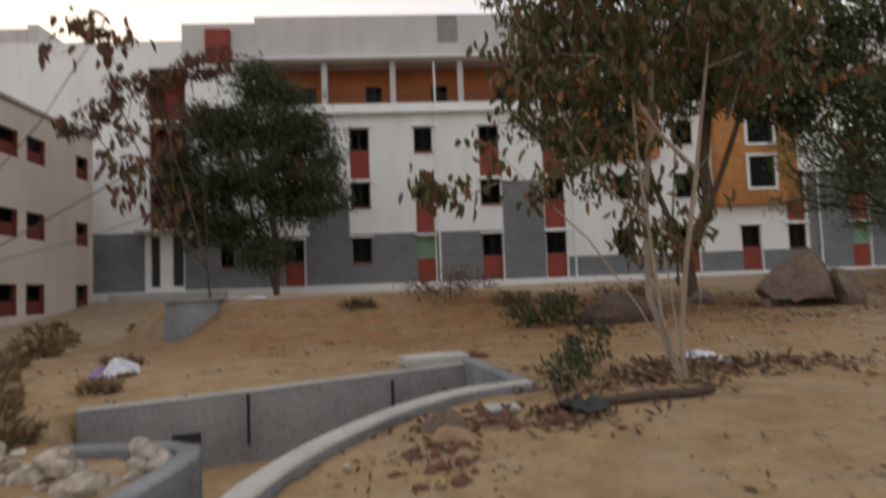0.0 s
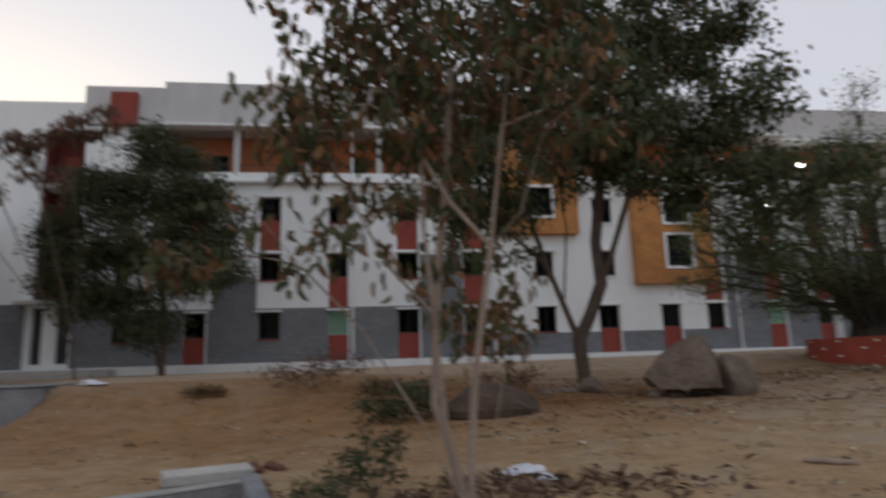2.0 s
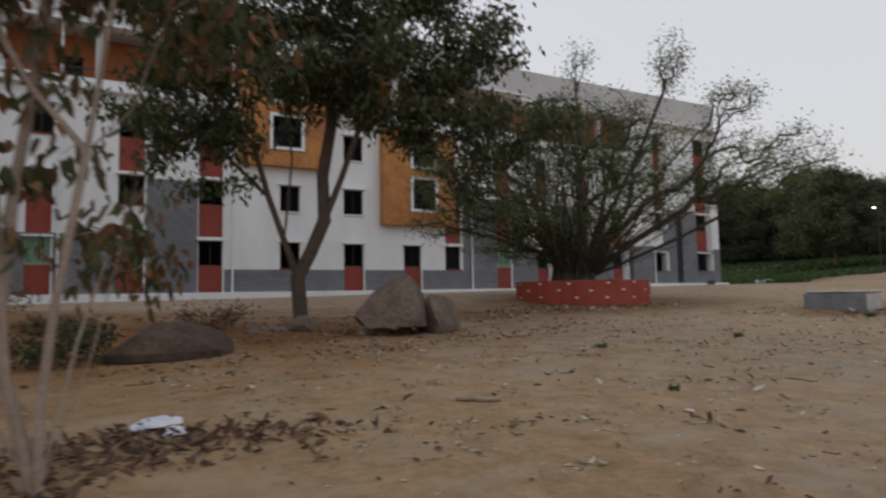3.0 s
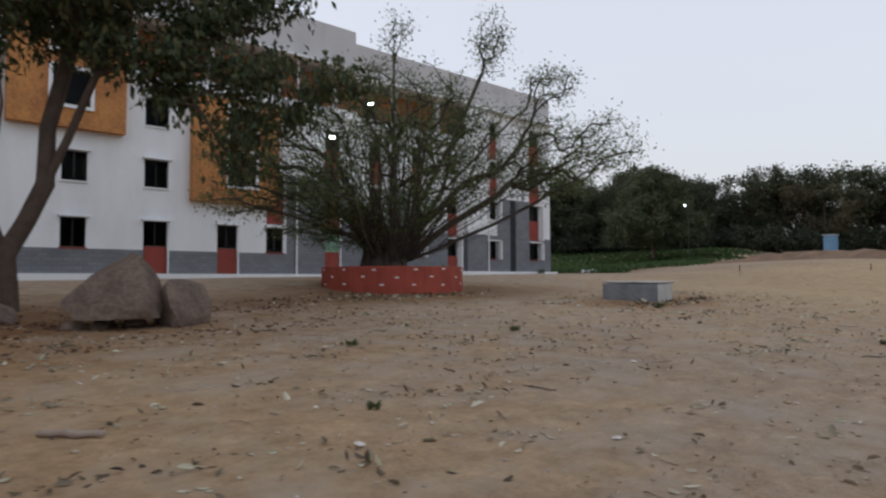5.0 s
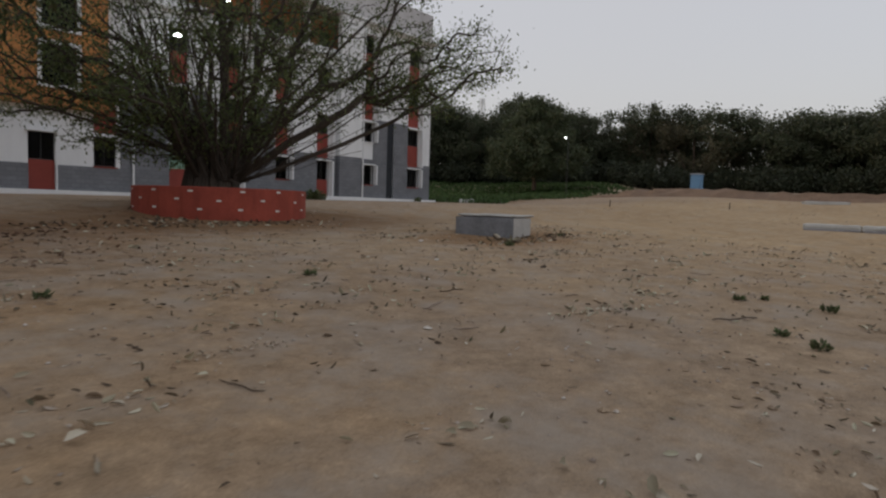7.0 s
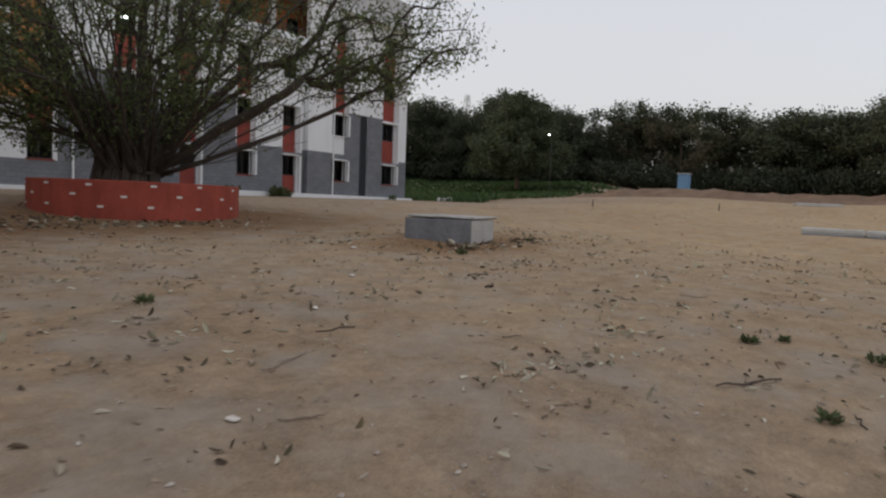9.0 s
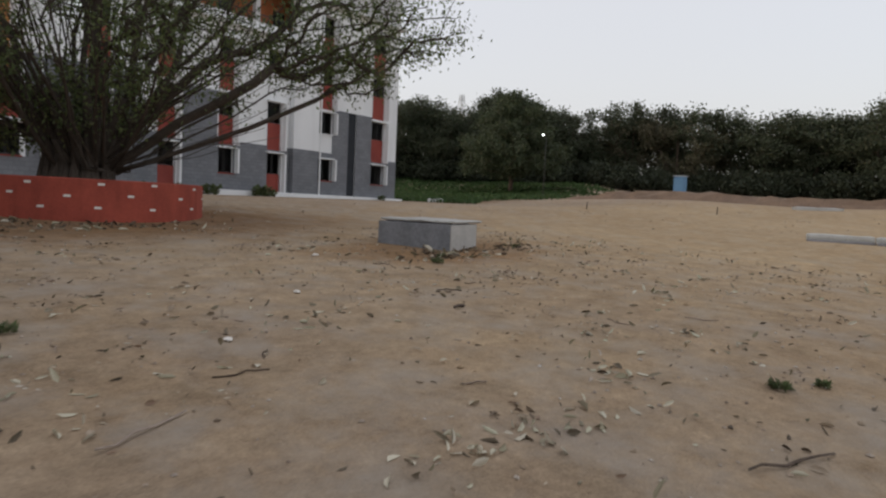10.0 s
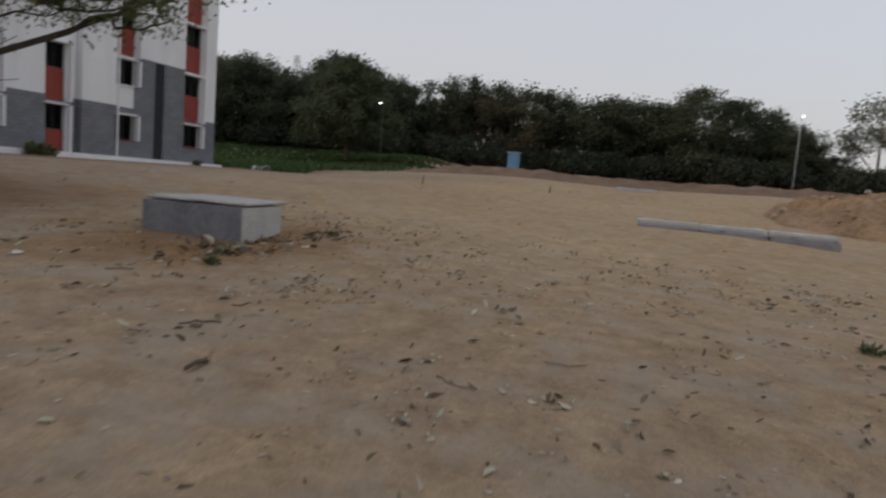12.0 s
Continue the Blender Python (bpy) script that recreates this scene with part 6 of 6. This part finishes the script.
for i in range(26):
    x, y, s = 1.0 + sr.uniform(-0.9, 0.6), 6.0 + sr.uniform(-0.5, 0.4), sr.uniform(0.05, 0.11)
    boulder(x, y, (s, s * 0.7, s * 0.6), 540 + i, "broken red-brown brick piece by the drain", M_BRICK, turn=sr.uniform(0, 3), sink=0.01, name="brick_piece", group="brick rubble")
for i in range(14):
    x, y, s = 0.1 + sr.uniform(-0.35, 0.35), 4.75 + sr.uniform(-0.5, 0.5), sr.uniform(0.04, 0.09)
    boulder(x, y, (s, s * 0.7, s * 0.6), 660 + i, "broken red-brown brick piece by the drain", M_BRICK, turn=sr.uniform(0, 3), sink=0.01, name="brick_piece", group="brick rubble")
boulder(0.25, 5.75, (0.27, 0.2, 0.22), 580, "angular tan stone against the drain wall", M_ROCK, name="stone", cuts=18)
boulder(0.3, 5.4, (0.26, 0.22, 0.12), 581, "flat tan stone against the drain wall", M_MOUND, name="stone", cuts=18)
for x, y, sx, sy, tz_, turn, label in ((0.85, 6.2, 0.32, 0.2, 0.05, 0.2, "broken pale cement slab among bricks"), (0.3, 9.35, 1.0, 0.35, 0.12, 0.35, "pale cement slab lying along the drain")):
    ob = part("cement_slab", boxes((-sx / 2, sx / 2, -sy / 2, sy / 2, 0, tz_), bevel=0.012), M_CONCRETE_PALE)
    ob.matrix_world = Matrix.Translation((x, y, on_ground(x, y) + 0.02)) @ Matrix.Rotation(turn, 4, "Z") @ Matrix.Rotation(0.08, 4, "X")
    tagged(ob, label, "slab")
for i, (x, y) in enumerate(((0.55, 9.75), (0.8, 9.7), (1.05, 9.8), (0.7, 9.95), (0.95, 9.95))):
    boulder(x, y, (0.11, 0.08, 0.07), 600 + i, "broken red-brown brick piece by the drain", M_BRICK, name="brick_piece", group="brick rubble", sink=0.0)
for i in range(10):
    x, y = 52.6 + sr.uniform(-0.6, 0.6), 35.0 + sr.uniform(-0.4, 0.4)
    boulder(x, y, (sr.uniform(0.22, 0.42), 0.3, sr.uniform(0.2, 0.4)), 620 + i, "whitish rubble lump dumped beside the grass", M_KERB, name="rubble_lump", group="rubble heap")
for i in range(8):
    x, y = 7.0 + sr.uniform(-0.9, 0.7), 16.2 + sr.uniform(-0.5, 0.4)
    boulder(x, y, (sr.uniform(0.1, 0.22), 0.15, 0.13), 640 + i, "brown field stone near the tree foot", M_ROCK, name="stone")

tree("pale_tree", place(99, -12.3), "thin pale tree standing apart from the wood", [[(0, 0, 0), (0, 0, 2.5), (0.3, 0, 6), (0.2, 0.2, 10)], [(0, 0, 2.5), (0.2, 2.5, 6)], [(0, 0, 3), (0, -2.4, 6.5)]],
     [(0, 0, 8.5, 4.0, 4.0, 3.0, 20), (0, 2.5, 6.5, 2.4, 2.4, 1.8, 8), (0, -3, 7.0, 2.4, 2.4, 2.0, 8)], 150, 22, (0.4, 0.2), M_LEAF_PALE, M_BARK_DARK, 71, thick=0.012, spread=0.5, hang=0.2)

# dry scrub left of the drain and on the bank
for i, (x, y, w_, h_) in enumerate(((-3.9, 6.3, 1.0, 0.55), (-4.8, 7.3, 1.3, 0.7), (-5.6, 8.6, 1.4, 0.8), (-4.2, 8.7, 0.9, 0.45), (-6.6, 10.0, 1.6, 0.8), (-7.6, 12.0, 1.6, 0.7), (-5.0, 11.2, 1.0, 0.4), (-8.4, 14.6, 1.8, 0.8), (-9.6, 17.4, 2.0, 0.7), (-3.4, 4.0, 0.9, 0.5), (-1.4, 16.4, 1.4, 0.3), (2.6, 16.2, 1.6, 0.4), (-11.5, 20.5, 2.2, 0.7), (-8.9, 21.5, 1.6, 0.5))):
    weed(x, y, w_ * 1.35, 800 + i, M_DRYGRASS, "dry brown scrub grass on the bank", "dry_scrub", h_ * 0.7)

# lumps on the earth heap
for i in range(26):
    x, y, r_ = 50.0 + sr.uniform(-5.0, 2.5), -2.6 + sr.uniform(-3.5, 5.0), sr.uniform(0.09, 0.26)
    me = boulder_mesh("earth_lump", 950 + i, (r_, r_ * 0.8, r_ * 0.75), 0.4, 2, 0.0, 12)
    me.materials.append(M_MOUND if i % 3 else M_ROCK_PALE)
    ob = new("earth_lump", me)
    ob.location = (x, y, heap_height(x, y) + r_ * 0.1)
    tagged(ob, "clod of orange earth on the heap" if i % 3 else "pale stone on the earth heap", "clod", "clods on the heap")

# survey pegs standing in the field
for x, y in ((50.3, 13.4), (45.0, 18.9)):
    v, f = tube_mesh([[(x, y, on_ground(x, y) - 0.1, 0.035), (x + 0.01, y, on_ground(x, y) + 0.2, 0.032), (x + 0.03, y, on_ground(x, y) + 0.42, 0.028)]], 6)
    ob = new("survey_peg", mesh_of("survey_peg", v, f, True))
    ob.data.materials.append(M_BARK_DARK)
    tagged(ob, "short dark wooden peg standing in bare sand", "peg", "survey pegs")
ob = part("concrete_slab", rough_slab(-1.6, 1.6, -0.4, 0.4, -0.2, 0.22, 0.3, 0.03, 3), M_CONCRETE_PALE)
ob.matrix_world = Matrix.Translation((64.0, 10.0, on_ground(64.0, 10.0))) @ Matrix.Rotation(radians(-62), 4, "Z")
tagged(ob, "long pale concrete slab lying before the earth bank", "slab")

# pale path through the grass
pv, pf = [], []
for i in range(16):
    u = i / 15
    x, y = 66.5 + 9.5 * u, 42.5 - 8.5 * u
    for o in (-0.7, 0.7):
        pv.append((x + o * 0.67, y + o * 0.74, on_ground(x, y) + 0.4))
for i in range(15):
    pf.append((2 * i, 2 * i + 1, 2 * i + 3, 2 * i + 2))
path_me = mesh_of("path", pv, pf)
path_me.materials.append(M_CONCRETE_PALE)
tagged(new("path", path_me), "pale concrete path through the grass", "path", kind="structure")

# grass beyond the corner of the block
gp = np.stack([lr.uniform(51.5, 84, 26000), lr.uniform(30, 68, 26000)], 1)
keep = ((gp[:, 1] > 30.5 + 0.12 * np.clip(gp[:, 0] - 60, 0, 40) + 1.2 * np.sin(gp[:, 0] * 0.9)) | (lr.uniform(0, 1, len(gp)) < 0.08)) & (gp[:, 1] > 32.5 - 0.22 * (gp[:, 0] - 52) + 2.5 * np.sin(gp[:, 0] * 0.35) - 1.0 * (gp[:, 0] > 75) * 0) & (gp[:, 1] > 24) & (ramp_noise(gp[:, 0], gp[:, 1], 14) > -0.55)
gp = gp[keep]
gz_ = ground_height(gp[:, 0], gp[:, 1])
gl = lr.uniform(0.2, 0.5, len(gp))
gm_ = leaves_mesh("grass", np.stack([gp[:, 0], gp[:, 1], gz_ - 0.02], 1), lr.normal(size=(len(gp), 3)) * np.array([0.5, 0.5, 0.2]) + np.array([0, 0, 0.7]), gl, gl * 0.5, lr)
gm_.materials.append(M_GRASS)
tagged(new("grass", gm_), "fresh green grass before the wood", "grass", kind="stuff")

# mast far beyond the wood
mx, my = 118.0, 80.0
mz = on_ground(mx, my)
mast = thing("lattice_mast", (mx, my, mz), "thin grey lattice mast far beyond the trees", "mast")
mh = 24.5 - mz
for sx, sy in ((1, 1), (1, -1), (-1, -1), (-1, 1)):
    leg = [(mx + sx * (1.6 - 1.3 * u), my + sy * (1.6 - 1.3 * u), mz + mh * u, 0.09) for u in (0, 0.35, 0.7, 1.0)]
    part("leg", mesh_of("leg", *tube_mesh([leg], 5)), M_STEEL, mast)
for k in range(9):
    u, v = k / 9, (k + 1) / 9
    a, b = 1.6 - 1.3 * u, 1.6 - 1.3 * v
    runs = [[(mx - a, my - a, mz + mh * u, 0.05), (mx + b, my - b, mz + mh * v, 0.05)], [(mx - a, my + a, mz + mh * u, 0.05), (mx - b, my - b, mz + mh * v, 0.05)], [(mx + a, my - a, mz + mh * u, 0.05), (mx + b, my + b, mz + mh * v, 0.05)]]
    part("brace", mesh_of("brace", *tube_mesh(runs, 4)), M_STEEL, mast)
